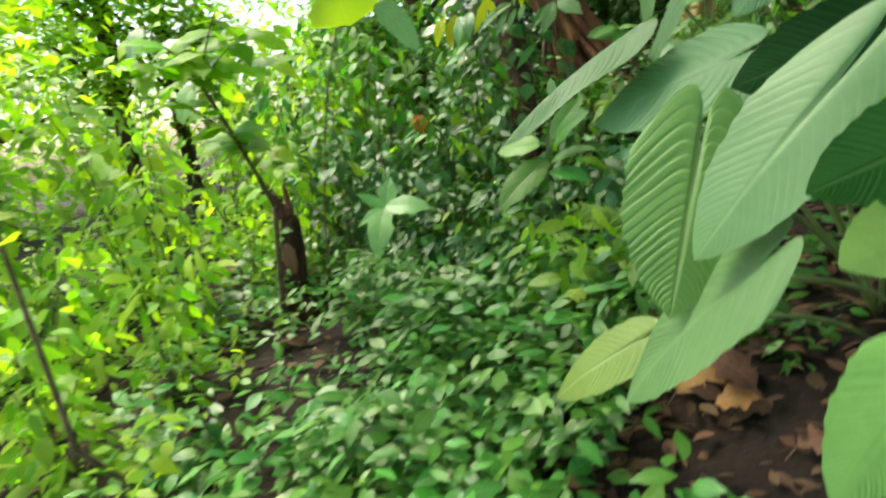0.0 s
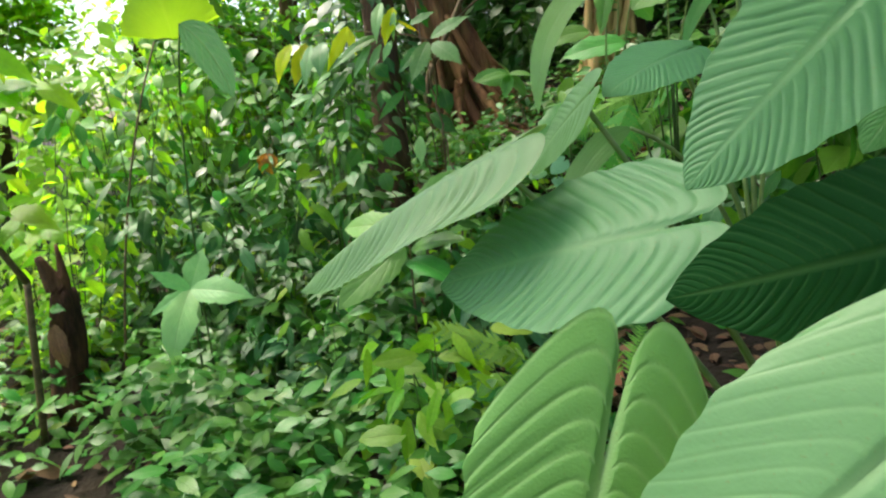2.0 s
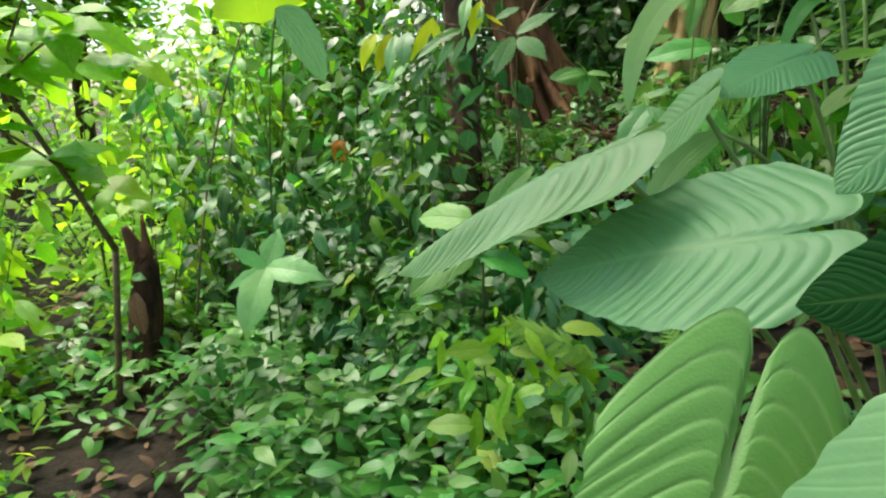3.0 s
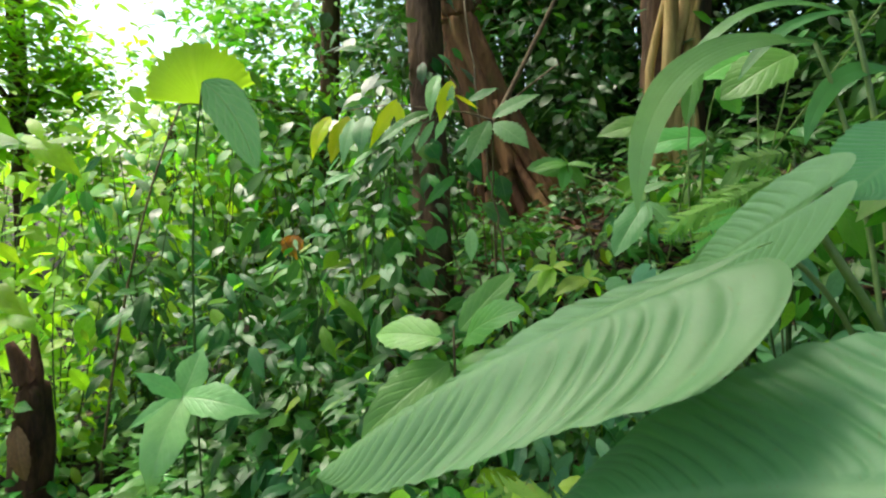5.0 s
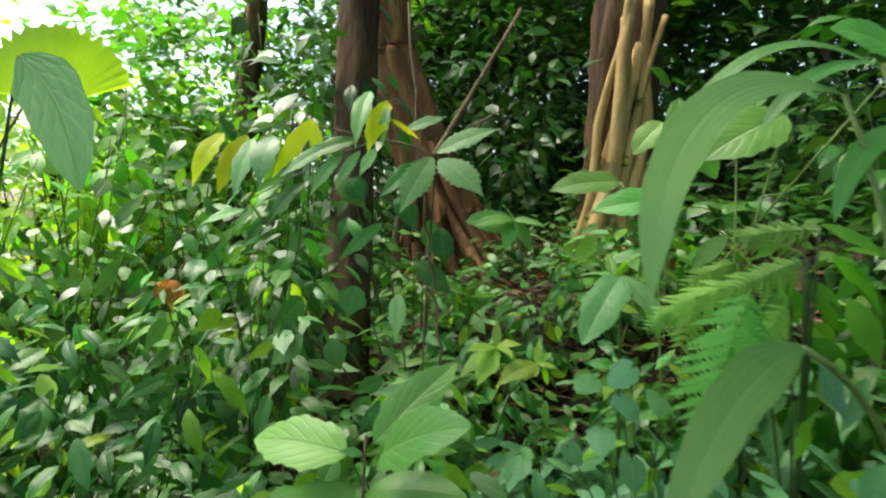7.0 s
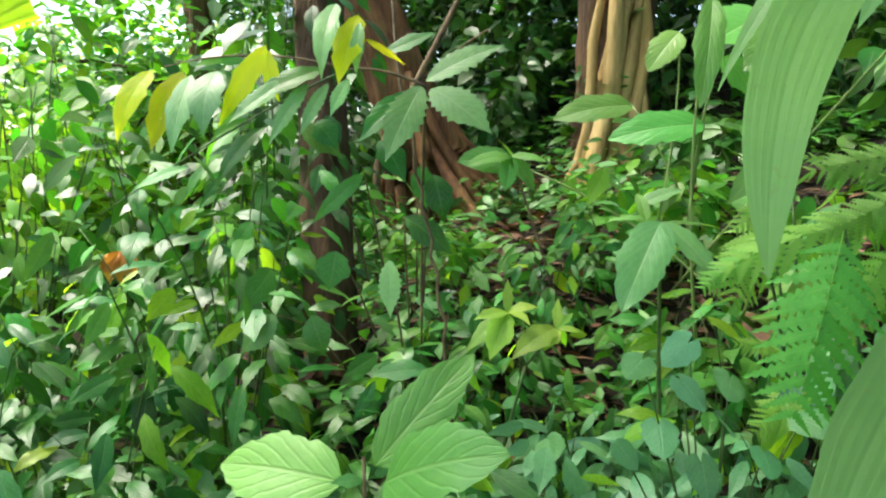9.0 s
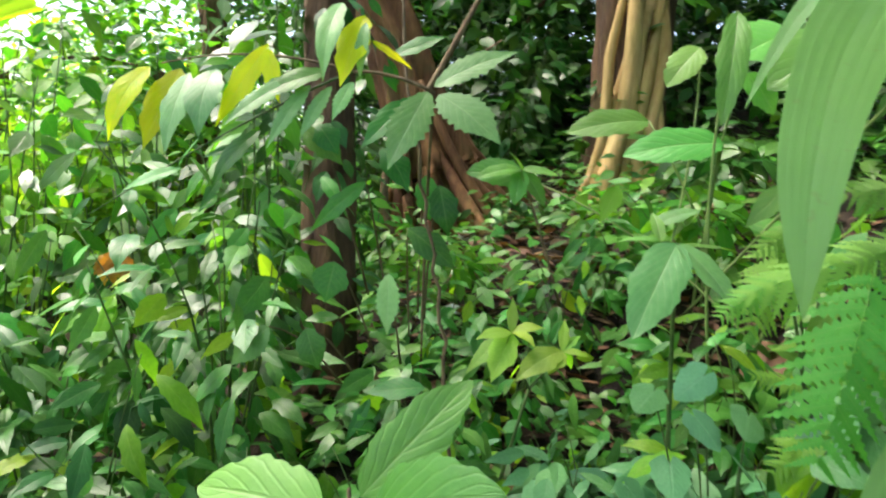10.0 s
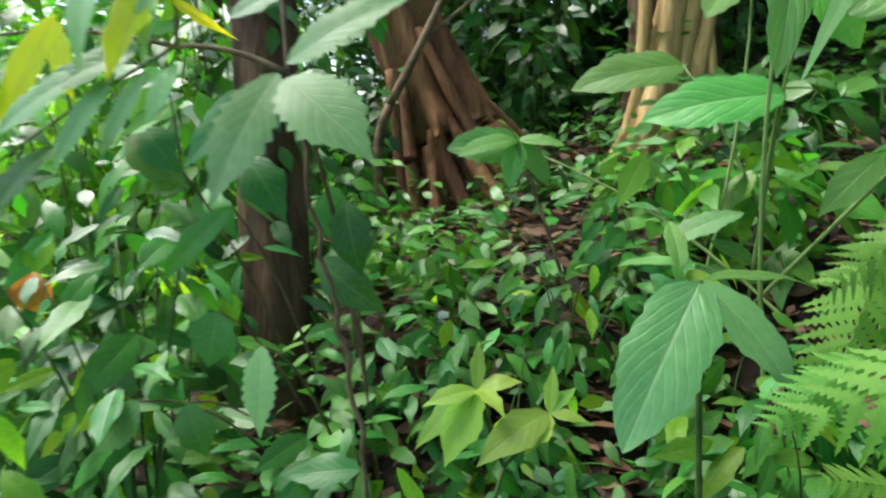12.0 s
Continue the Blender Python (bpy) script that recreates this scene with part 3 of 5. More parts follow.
def shrubs(rows, seed):
    for i, (x, y, h, s, look_key, size) in enumerate(rows):
        mat, label = LOOKS[look_key]
        near = y < 4.35 and -1.35 < x < 1.7
        shrub("shrub", (x, y), h, s, 6, 18 if h < 0.5 else 26, (size * 0.75, size * 1.45), look_key, label, seed + i, single=near)


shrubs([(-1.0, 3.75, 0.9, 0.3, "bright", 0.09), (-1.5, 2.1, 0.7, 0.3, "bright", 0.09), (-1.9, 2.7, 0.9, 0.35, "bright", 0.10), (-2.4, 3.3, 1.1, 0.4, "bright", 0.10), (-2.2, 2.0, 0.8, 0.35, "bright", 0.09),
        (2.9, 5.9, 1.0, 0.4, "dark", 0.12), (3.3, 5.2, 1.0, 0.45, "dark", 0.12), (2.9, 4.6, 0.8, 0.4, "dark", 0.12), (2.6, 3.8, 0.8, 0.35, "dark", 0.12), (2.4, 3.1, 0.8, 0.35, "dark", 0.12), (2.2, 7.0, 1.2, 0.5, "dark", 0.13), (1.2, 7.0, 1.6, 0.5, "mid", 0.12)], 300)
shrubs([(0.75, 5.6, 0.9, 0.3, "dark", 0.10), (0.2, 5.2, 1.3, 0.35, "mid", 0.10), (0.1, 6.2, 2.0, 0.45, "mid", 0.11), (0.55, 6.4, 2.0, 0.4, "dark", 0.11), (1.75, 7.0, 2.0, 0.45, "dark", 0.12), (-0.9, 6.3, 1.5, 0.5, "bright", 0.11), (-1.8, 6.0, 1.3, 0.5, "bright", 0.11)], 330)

# herbs on the bank
shrubs([(0.95, 3.25, 0.30, 0.16, "teal", 0.11), (1.3, 3.05, 0.35, 0.18, "teal", 0.11), (1.1, 2.85, 0.28, 0.16, "mid", 0.08), (0.75, 2.95, 0.28, 0.15, "teal", 0.10), (0.72, 3.6, 0.32, 0.16, "mid", 0.09),
        (1.4, 3.35, 0.35, 0.18, "mid", 0.09), (0.62, 3.15, 0.4, 0.15, "mid", 0.10), (0.95, 4.4, 0.22, 0.18, "mid", 0.07), (1.6, 3.0, 0.45, 0.2, "teal", 0.12)], 400)
shrubs([(0.7, 2.35, 0.3, 0.15, "mid", 0.08), (0.45, 2.5, 0.42, 0.15, "bright", 0.10), (0.35, 2.75, 0.35, 0.15, "mid", 0.09), (0.85, 2.0, 0.25, 0.14, "mid", 0.09), (0.15, 2.9, 0.4, 0.16, "dark", 0.09), (-0.1, 3.15, 0.4, 0.18, "dark", 0.09)], 430)
shrubs([(0.98, 3.72, 0.30, 0.17, "mid", 0.08), (1.22, 3.95, 0.26, 0.18, "mid", 0.08), (0.85, 4.0, 0.28, 0.16, "mid", 0.08), (1.02, 3.38, 0.26, 0.16, "teal", 0.11), (1.18, 3.30, 0.24, 0.16, "teal", 0.10), (0.88, 3.12, 0.28, 0.16, "mid", 0.08), (1.05, 3.05, 0.26, 0.16, "teal", 0.09), (1.45, 4.05, 0.26, 0.2, "mid", 0.09)], 520)
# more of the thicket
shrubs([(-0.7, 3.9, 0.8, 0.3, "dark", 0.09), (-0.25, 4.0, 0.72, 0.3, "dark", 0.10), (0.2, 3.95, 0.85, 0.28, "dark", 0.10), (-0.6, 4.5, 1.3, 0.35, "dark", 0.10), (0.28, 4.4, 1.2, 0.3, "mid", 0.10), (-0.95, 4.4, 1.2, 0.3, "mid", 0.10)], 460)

# the thicket across the way; dark rows carry shade in their leaf colour
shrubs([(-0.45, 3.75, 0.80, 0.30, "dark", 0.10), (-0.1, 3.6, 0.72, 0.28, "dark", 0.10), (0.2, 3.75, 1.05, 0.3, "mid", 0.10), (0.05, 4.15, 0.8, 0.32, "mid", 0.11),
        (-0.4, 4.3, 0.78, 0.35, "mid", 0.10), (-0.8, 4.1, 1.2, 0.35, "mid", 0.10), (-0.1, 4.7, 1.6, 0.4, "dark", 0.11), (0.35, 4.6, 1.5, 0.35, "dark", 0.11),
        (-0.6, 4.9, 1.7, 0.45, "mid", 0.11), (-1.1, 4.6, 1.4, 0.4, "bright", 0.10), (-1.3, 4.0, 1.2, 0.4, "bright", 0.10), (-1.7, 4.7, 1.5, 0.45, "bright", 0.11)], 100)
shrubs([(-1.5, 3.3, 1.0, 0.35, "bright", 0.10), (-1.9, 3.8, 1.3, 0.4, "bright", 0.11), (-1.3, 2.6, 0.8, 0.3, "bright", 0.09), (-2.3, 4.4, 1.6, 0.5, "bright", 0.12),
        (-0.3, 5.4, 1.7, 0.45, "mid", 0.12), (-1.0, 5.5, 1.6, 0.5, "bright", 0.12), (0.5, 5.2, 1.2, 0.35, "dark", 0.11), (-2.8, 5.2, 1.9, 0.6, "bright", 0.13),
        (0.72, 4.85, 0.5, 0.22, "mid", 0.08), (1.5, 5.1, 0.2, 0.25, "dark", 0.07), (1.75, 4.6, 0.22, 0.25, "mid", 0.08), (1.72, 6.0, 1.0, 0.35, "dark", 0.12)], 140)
shrubs([(1.5, 6.6, 1.6, 0.45, "dark", 0.13), (2.0, 6.4, 1.5, 0.5, "dark", 0.14), (1.45, 3.6, 0.32, 0.22, "mid", 0.10),
        (1.75, 4.1, 0.35, 0.3, "mid", 0.12), (2.2, 4.6, 0.3, 0.3, "dark", 0.13), (0.55, 3.3, 0.45, 0.2, "mid", 0.10), (0.3, 3.25, 0.55, 0.22, "dark", 0.10),
        (1.75, 3.2, 0.7, 0.25, "mid", 0.14), (1.9, 2.7, 0.9, 0.3, "mid", 0.15)], 180)

ground_cover("ground_herbs", "low carpet of small fresh green herb leaves", (-1.4, 1.0, 0.9, 3.9), 8500, (0.045, 0.105), M_COVER, SMALL, (0.06, 0.34), seed=11,
             keep=lambda x, y, r: x < (0.22 if y < 1.9 else 0.45) + 0.25 * r.random() and (x > -0.6 or r.random() < 0.35) and not (x < -0.45 and 2.2 < y < 3.3 and r.random() < 0.45))
ground_cover("ground_herbs", "patchy low herbs on the leaf-strewn bank", (0.4, 3.2, 1.6, 6.5), 3000, (0.04, 0.09), M_COVER, SMALL, (0.04, 0.2), seed=12, keep=lambda x, y, r: r.random() < (0.5 if 1.1 < x < 2.3 and 3.7 < y < 5.2 else 1.0))
ground_cover("ground_herbs", "small fresh seedlings among dead leaves on the bank", (0.62, 2.1, 3.3, 5.7), 1000, (0.045, 0.10), M_COVER, SMALL, (0.06, 0.28), seed=17)
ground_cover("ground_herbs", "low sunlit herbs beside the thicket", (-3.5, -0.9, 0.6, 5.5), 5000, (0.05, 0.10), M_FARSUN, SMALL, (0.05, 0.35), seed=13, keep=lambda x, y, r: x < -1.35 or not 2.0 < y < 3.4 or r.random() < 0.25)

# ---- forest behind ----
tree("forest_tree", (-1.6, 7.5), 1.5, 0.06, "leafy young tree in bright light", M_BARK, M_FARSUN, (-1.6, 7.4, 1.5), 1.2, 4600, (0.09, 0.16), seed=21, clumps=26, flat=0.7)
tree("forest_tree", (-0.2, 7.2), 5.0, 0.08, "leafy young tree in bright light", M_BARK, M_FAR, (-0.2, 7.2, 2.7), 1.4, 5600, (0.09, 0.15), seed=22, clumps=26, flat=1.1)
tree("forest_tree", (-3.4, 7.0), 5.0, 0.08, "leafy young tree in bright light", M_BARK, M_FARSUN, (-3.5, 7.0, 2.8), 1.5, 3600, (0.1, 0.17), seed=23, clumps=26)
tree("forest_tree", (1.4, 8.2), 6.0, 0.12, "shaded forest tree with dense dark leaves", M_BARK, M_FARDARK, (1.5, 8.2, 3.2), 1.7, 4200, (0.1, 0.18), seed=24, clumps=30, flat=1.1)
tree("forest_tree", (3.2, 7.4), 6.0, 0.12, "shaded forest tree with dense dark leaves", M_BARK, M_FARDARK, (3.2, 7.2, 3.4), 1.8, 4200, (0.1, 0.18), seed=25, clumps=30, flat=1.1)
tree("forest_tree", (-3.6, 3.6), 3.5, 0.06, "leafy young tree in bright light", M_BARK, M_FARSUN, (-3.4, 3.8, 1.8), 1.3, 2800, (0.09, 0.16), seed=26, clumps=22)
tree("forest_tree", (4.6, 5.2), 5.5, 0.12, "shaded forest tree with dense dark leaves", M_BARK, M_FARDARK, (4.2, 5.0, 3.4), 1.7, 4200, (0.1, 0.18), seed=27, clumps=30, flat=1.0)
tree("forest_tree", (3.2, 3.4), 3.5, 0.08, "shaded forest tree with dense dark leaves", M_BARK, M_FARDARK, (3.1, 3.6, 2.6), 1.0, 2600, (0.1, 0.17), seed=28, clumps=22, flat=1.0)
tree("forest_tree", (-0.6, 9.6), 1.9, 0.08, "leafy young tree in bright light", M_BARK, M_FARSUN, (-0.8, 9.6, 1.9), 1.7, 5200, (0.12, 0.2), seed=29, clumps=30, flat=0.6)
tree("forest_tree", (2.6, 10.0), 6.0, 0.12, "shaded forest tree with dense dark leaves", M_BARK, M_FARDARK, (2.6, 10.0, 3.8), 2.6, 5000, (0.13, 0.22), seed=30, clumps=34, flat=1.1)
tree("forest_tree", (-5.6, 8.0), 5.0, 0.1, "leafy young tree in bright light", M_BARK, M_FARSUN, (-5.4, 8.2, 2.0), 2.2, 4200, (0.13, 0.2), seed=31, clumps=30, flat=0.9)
tree("forest_tree", (-5.6, 2.0), 5.0, 0.1, "leafy young tree in bright light", M_BARK, M_FARSUN, (-5.4, 2.4, 2.0), 2.0, 2200, (0.12, 0.2), seed=32, clumps=30, flat=0.9)
# Two unseen trees added behind and beside the way to close off sky light.
tree("forest_tree", (0.3, -4.5), 6.0, 0.12, "added unseen forest tree with dense leaves", M_BARK, M_FAR, (0.3, -4.6, 3.4), 2.6, 1800, (0.14, 0.24), seed=33, clumps=30, flat=1.0)
tree("forest_tree", (4.5, 0.0), 5.5, 0.12, "shaded forest tree with dense dark leaves", M_BARK, M_FARDARK, (4.3, 0.2, 3.6), 2.0, 1800, (0.13, 0.22), seed=34, clumps=30, flat=1.0)
# Unseen crowns added overhead to keep sun and sky off the way.
tree("added_canopy_tree", (3.6, 1.2), 6.5, 0.14, "unseen tall tree added so that its crown shades the way", M_BARK, M_FARDARK, (2.1, 1.7, 5.7), 3.0, 5200, (0.2, 0.32), lean=(-1.0, 0.2), seed=41, clumps=26, flat=0.5)
tree("added_canopy_tree", (-2.0, -2.6), 6.5, 0.14, "unseen tall tree added so that its crown shades the way", M_BARK, M_FAR, (-0.4, -2.4, 6.0), 2.6, 2800, (0.2, 0.32), lean=(0.8, 0.8), seed=42, clumps=26, flat=0.5)
tree("added_canopy_tree", (-4.2, 4.6), 6.5, 0.13, "unseen tall tree added so that its crown shades the way", M_BARK, M_FAR, (-0.8, 3.0, 5.4), 1.7, 1700, (0.15, 0.26), lean=(1.6, -0.6), seed=43, clumps=20, flat=0.5)
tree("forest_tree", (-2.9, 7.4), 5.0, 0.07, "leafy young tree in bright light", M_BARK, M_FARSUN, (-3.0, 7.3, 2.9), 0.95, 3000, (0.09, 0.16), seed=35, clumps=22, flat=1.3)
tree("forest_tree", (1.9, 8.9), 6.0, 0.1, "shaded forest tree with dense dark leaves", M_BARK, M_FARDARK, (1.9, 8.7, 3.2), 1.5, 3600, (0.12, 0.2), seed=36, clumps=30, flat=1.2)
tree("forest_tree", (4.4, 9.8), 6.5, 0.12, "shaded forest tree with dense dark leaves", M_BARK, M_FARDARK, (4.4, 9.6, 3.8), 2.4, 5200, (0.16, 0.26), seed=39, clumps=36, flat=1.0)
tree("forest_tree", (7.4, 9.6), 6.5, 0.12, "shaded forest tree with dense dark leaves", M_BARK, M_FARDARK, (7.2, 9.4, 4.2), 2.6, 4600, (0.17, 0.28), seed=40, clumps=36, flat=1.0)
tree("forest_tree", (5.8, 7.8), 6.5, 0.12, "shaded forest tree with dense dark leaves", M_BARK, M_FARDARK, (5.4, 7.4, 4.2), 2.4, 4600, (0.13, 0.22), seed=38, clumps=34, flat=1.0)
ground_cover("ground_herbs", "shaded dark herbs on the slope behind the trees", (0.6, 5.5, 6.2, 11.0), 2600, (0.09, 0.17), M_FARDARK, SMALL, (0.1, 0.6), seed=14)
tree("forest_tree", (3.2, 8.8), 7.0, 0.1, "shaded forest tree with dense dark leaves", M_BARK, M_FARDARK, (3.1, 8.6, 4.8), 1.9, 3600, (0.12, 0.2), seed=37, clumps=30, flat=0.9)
ground_cover("ground_herbs", "low herbs and seedlings along the way", (-5.0, 5.5, -6.0, 1.2), 6500, (0.06, 0.13), M_COVER, TINY, (0.03, 0.22), seed=15, keep=lambda x, y, r: abs(x - 0.1) > 0.28 + 0.2 * r.random())
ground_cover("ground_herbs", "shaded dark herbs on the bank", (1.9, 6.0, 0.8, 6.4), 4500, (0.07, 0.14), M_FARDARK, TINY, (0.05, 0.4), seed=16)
litter("leaf_litter", (-3.0, 4.5, -5.0, 1.2), 2600, 5)
for sx, sy, sh, ss, sk in ((1.9, 1.2, 0.9, 0.35, "dark"), (2.3, 0.3, 0.9, 0.4, "mid"), (-1.6, 0.6, 0.8, 0.35, "bright"), (-2.2, -0.6, 1.0, 0.4, "bright"), (1.6, -1.2, 0.9, 0.4, "mid"), (-1.2, -2.0, 0.8, 0.35, "mid")):
    shrub("shrub", (sx, sy), sh, ss, 6, 24, (0.08, 0.15), sk, LOOKS[sk][1], int(sx * 10 + sy * 100) + 900, single=False)

# ---- pleated plant on the bank ----


def heart(width, arch, seed, pleat=0.006, ribs=21, lobe=0.26, fold=-0.12, wave=0.02):
    return leaf_mesh("leaf", width=width, shape="heart", nu=18, nv=168, fold=fold, arch=arch, ribs=ribs, pleat=pleat, slant=0.92, lobe=lobe, wave=wave, seed=seed)


def stalk(plant, pts, r0, r1, mat=None, name="stem", sides=7):
    n = len(pts)
    return part(name, mesh_of(name, *tube([Vector(q) - plant.location for q in pts], [r0 + (r1 - r0) * i / (n - 1) for i in range(n)], sides)), mat or M_STEM, plant)


def lay(plant, base, tip, normal, mesh, mat, width=1.0, label="", name="leaf"):
    """One leaf of a plant, from base to tip, its face towards normal."""
    o = plant.location
    return part(name, mesh, mat, plant, label, leaf_matrix(Vector(base) - o, Vector(tip) - o, normal, width))


def big_leaf(plant, root, base, tip, normal, mesh, mat, width=1.0, label="", sag=0.12):
    """A leaf of a big-leaved plant, with the stalk that carries it from the root."""
    base, root = Vector(base), Vector(root)
    leaf = lay(plant, base, tip, normal, mesh, mat, width, label)
    mid = root.lerp(base, 0.4) + Vector((0.04, 0, sag))
    leaf.parent = stalk(plant, bow(root, mid, base - Vector(normal).normalized() * 0.004, 10), 0.008, 0.0045, M_PETIOLE, "petiole", 8)


def curved_leaf(plant, pts, width, normal, mat, folds=7, depth=0.025, name="leaf", label="", fold=0.06, nu=10):
    """A long leaf that bends along pts, pleated along its length."""
    o = plant.location
    n = len(pts)
    verts, uvs, faces = [], [], []
    up = Vector(normal)
    for j, q in enumerate(pts):
        q = Vector(q) - o
        v = j / (n - 1)
        d = (Vector(pts[min(j + 1, n - 1)]) - Vector(pts[max(j - 1, 0)])).normalized()
        x = d.cross(up).normalized()
        z = x.cross(d)
        w = width * 0.5 * min(1, (v / 0.3) ** 0.8 + 0.12) * max(1 - v ** 5, 0.02) ** 0.9
        for i in range(-nu, nu + 1):
            u = i / nu
            h = fold * abs(u) * w + depth * w * math.sin(u * folds * math.pi) * (1 - v * 0.6)
            verts.append(q + x * (u * w * (1 + 0.03 * math.sin(v * 23 + u))) + z * h)
            uvs.append((0.5 + 0.5 * u, v))
    row = 2 * nu + 1
    for j in range(n - 1):
        for i in range(2 * nu):
            a = j * row + i
            faces.append((a, a + 1, a + row + 1, a + row))
    return part(name, mesh_of(name, verts, faces, uvs), mat, plant, label)


def root_of(x, y):
    return Vector((x, y, ground_z(x, y) - 0.03))


def pleated_plant():
    r = root_of(1.12, 1.75)
    p = thing("pleated_leaf_plant", r, "big plant with pale green pleated heart-shaped leaves", "plant")
    big_leaf(p, r, (0.470, 1.690, 1.450), (0.154, 1.880, 1.225), (-0.2, -0.25, 1), heart(0.29, 0.05, 1, fold=-0.95, pleat=0.020, lobe=0.21), M_BIG)
    big_leaf(p, r, (0.640, 1.505, 1.358), (0.385, 1.725, 1.252), (-0.55, -0.42, 0.62), heart(0.40, 0.03, 2, pleat=0.014), M_BIG)
    big_leaf(p, r + Vector((0.05, -0.1, 0)), (0.75, 1.29, 1.62), (0.585, 1.33, 1.435), (-0.4, -0.8, 0.5), heart(0.36, 0.05, 3, pleat=0.009), M_BIG)
    big_leaf(p, r + Vector((0.05, 0.1, 0)), (0.844, 1.83, 1.591), (0.675, 1.76, 1.527), (-0.1, -0.5, 0.8), heart(0.40, 0.06, 4, pleat=0.009), M_BIG)
    big_leaf(p, r, (0.84, 1.30, 1.37), (0.598, 1.395, 1.302), (-0.3, -0.9, 0.15), heart(0.34, 0.05, 5), M_BIGSHADE, 1.1, "leaf with shade put into its dark green")
    big_leaf(p, r, (0.480, 1.290, 1.180), (0.378, 1.225, 0.885), (-0.15, -0.80, 0.5), heart(0.46, 0.04, 6, lobe=0.46, pleat=0.006), M_YOUNG, 1.0, "young yellow-green leaf")
    big_leaf(p, r + Vector((0, -0.2, 0)), (0.640, 1.105, 1.285), (0.415, 1.170, 1.010), (-0.42, -0.6, 0.6), heart(0.33, 0.05, 7, lobe=0.42, pleat=0.0012), M_BIG)
    big_leaf(p, r + Vector((0, -0.2, 0)), (0.494, 1.130, 0.975), (0.306, 1.352, 0.657), (-0.35, -0.35, 0.7), heart(0.27, 0.05, 8, lobe=0.3), M_BIG)
    big_leaf(p, r + Vector((-0.1, -0.1, 0)), (0.360, 1.430, 0.760), (0.177, 1.565, 0.587), (-0.2, -0.5, 0.8), heart(0.30, 0.05, 14), M_YOUNG)
    big_leaf(p, r + Vector((0.03, 0.05, 0)), (0.643, 1.767, 1.520), (0.620, 2.000, 1.387), (-0.75, -0.35, 0.5), heart(0.25, 0.03, 13), M_BIG)
    # leaves at the edge of the way
    big_leaf(p, r + Vector((0.1, -0.5, 0)), (0.64, 0.89, 1.09), (0.48, 0.83, 1.07), (-0.3, -0.8, 0.5), heart(0.4, 0.05, 9, pleat=0.003), M_STRAP)
    big_leaf(p, r + Vector((0.1, -0.6, 0)), (0.4, 0.56, 1.05), (0.3, 0.54, 0.94), (-0.3, -0.8, 0.5), heart(0.4, 0.05, 10), M_STRAP)
    big_leaf(p, r + Vector((0.15, -0.5, 0)), (0.653, 0.86, 1.227), (0.516, 0.97, 1.144), (-0.3, -0.92, 0.2), heart(0.42, 0.05, 15, pleat=0.003), M_BIGSHADE, 1.0, "leaf with shade put into its dark green")
    big_leaf(p, r + Vector((0.1, 0, 0)), (0.97, 1.41, 1.61), (0.88, 1.45, 1.44), (-0.5, -0.8, 0.3), heart(0.34, 0.05, 11), M_PALE)
    big_leaf(p, r + Vector((0.1, -0.1, 0)), (0.88, 1.16, 1.59), (0.77, 1.23, 1.56), (-0.2, 0.1, 1), heart(0.34, 0.05, 12), M_BIGSHADE)


pleated_plant()


def arching_plant():
    r = root_of(1.62, 2.75)
    p = thing("arching_leaf_plant", r, "plant with long arching pleated strap leaves", "plant")

    def strap(a, b, c, width, normal, n=26):
        leaf = curved_leaf(p, bow(a, b, c, n), width, normal, M_STRAP)
        leaf.parent = stalk(p, bow(r, (Vector(a) + r) / 2 + Vector((0.06, 0, 0.2)), a, 8), 0.009, 0.006, M_PETIOLE, "petiole")

    strap((1.45, 2.9, 1.95), (0.80, 2.61, 1.93), (0.808, 2.565, 1.49), 0.095, (-0.6, -0.7, 0.4))
    strap((1.58, 2.92, 2.02), (1.23, 2.95, 2.18), (0.99, 2.9, 1.73), 0.045, (-0.5, -0.5, 0.7))
    strap((1.57, 2.92, 2.04), (1.32, 2.87, 2.02), (1.2, 2.85, 1.83), 0.05, (-0.5, -0.5, 0.7))
    strap((1.08, 2.56, 1.43), (0.93, 2.54, 1.40), (0.82, 2.50, 1.14), 0.085, (-0.6, -0.7, 0.3))
    strap((1.7, 2.92, 1.88), (1.45, 2.86, 1.9), (1.4, 2.85, 1.66), 0.06, (-0.6, -0.7, 0.3))


arching_plant()

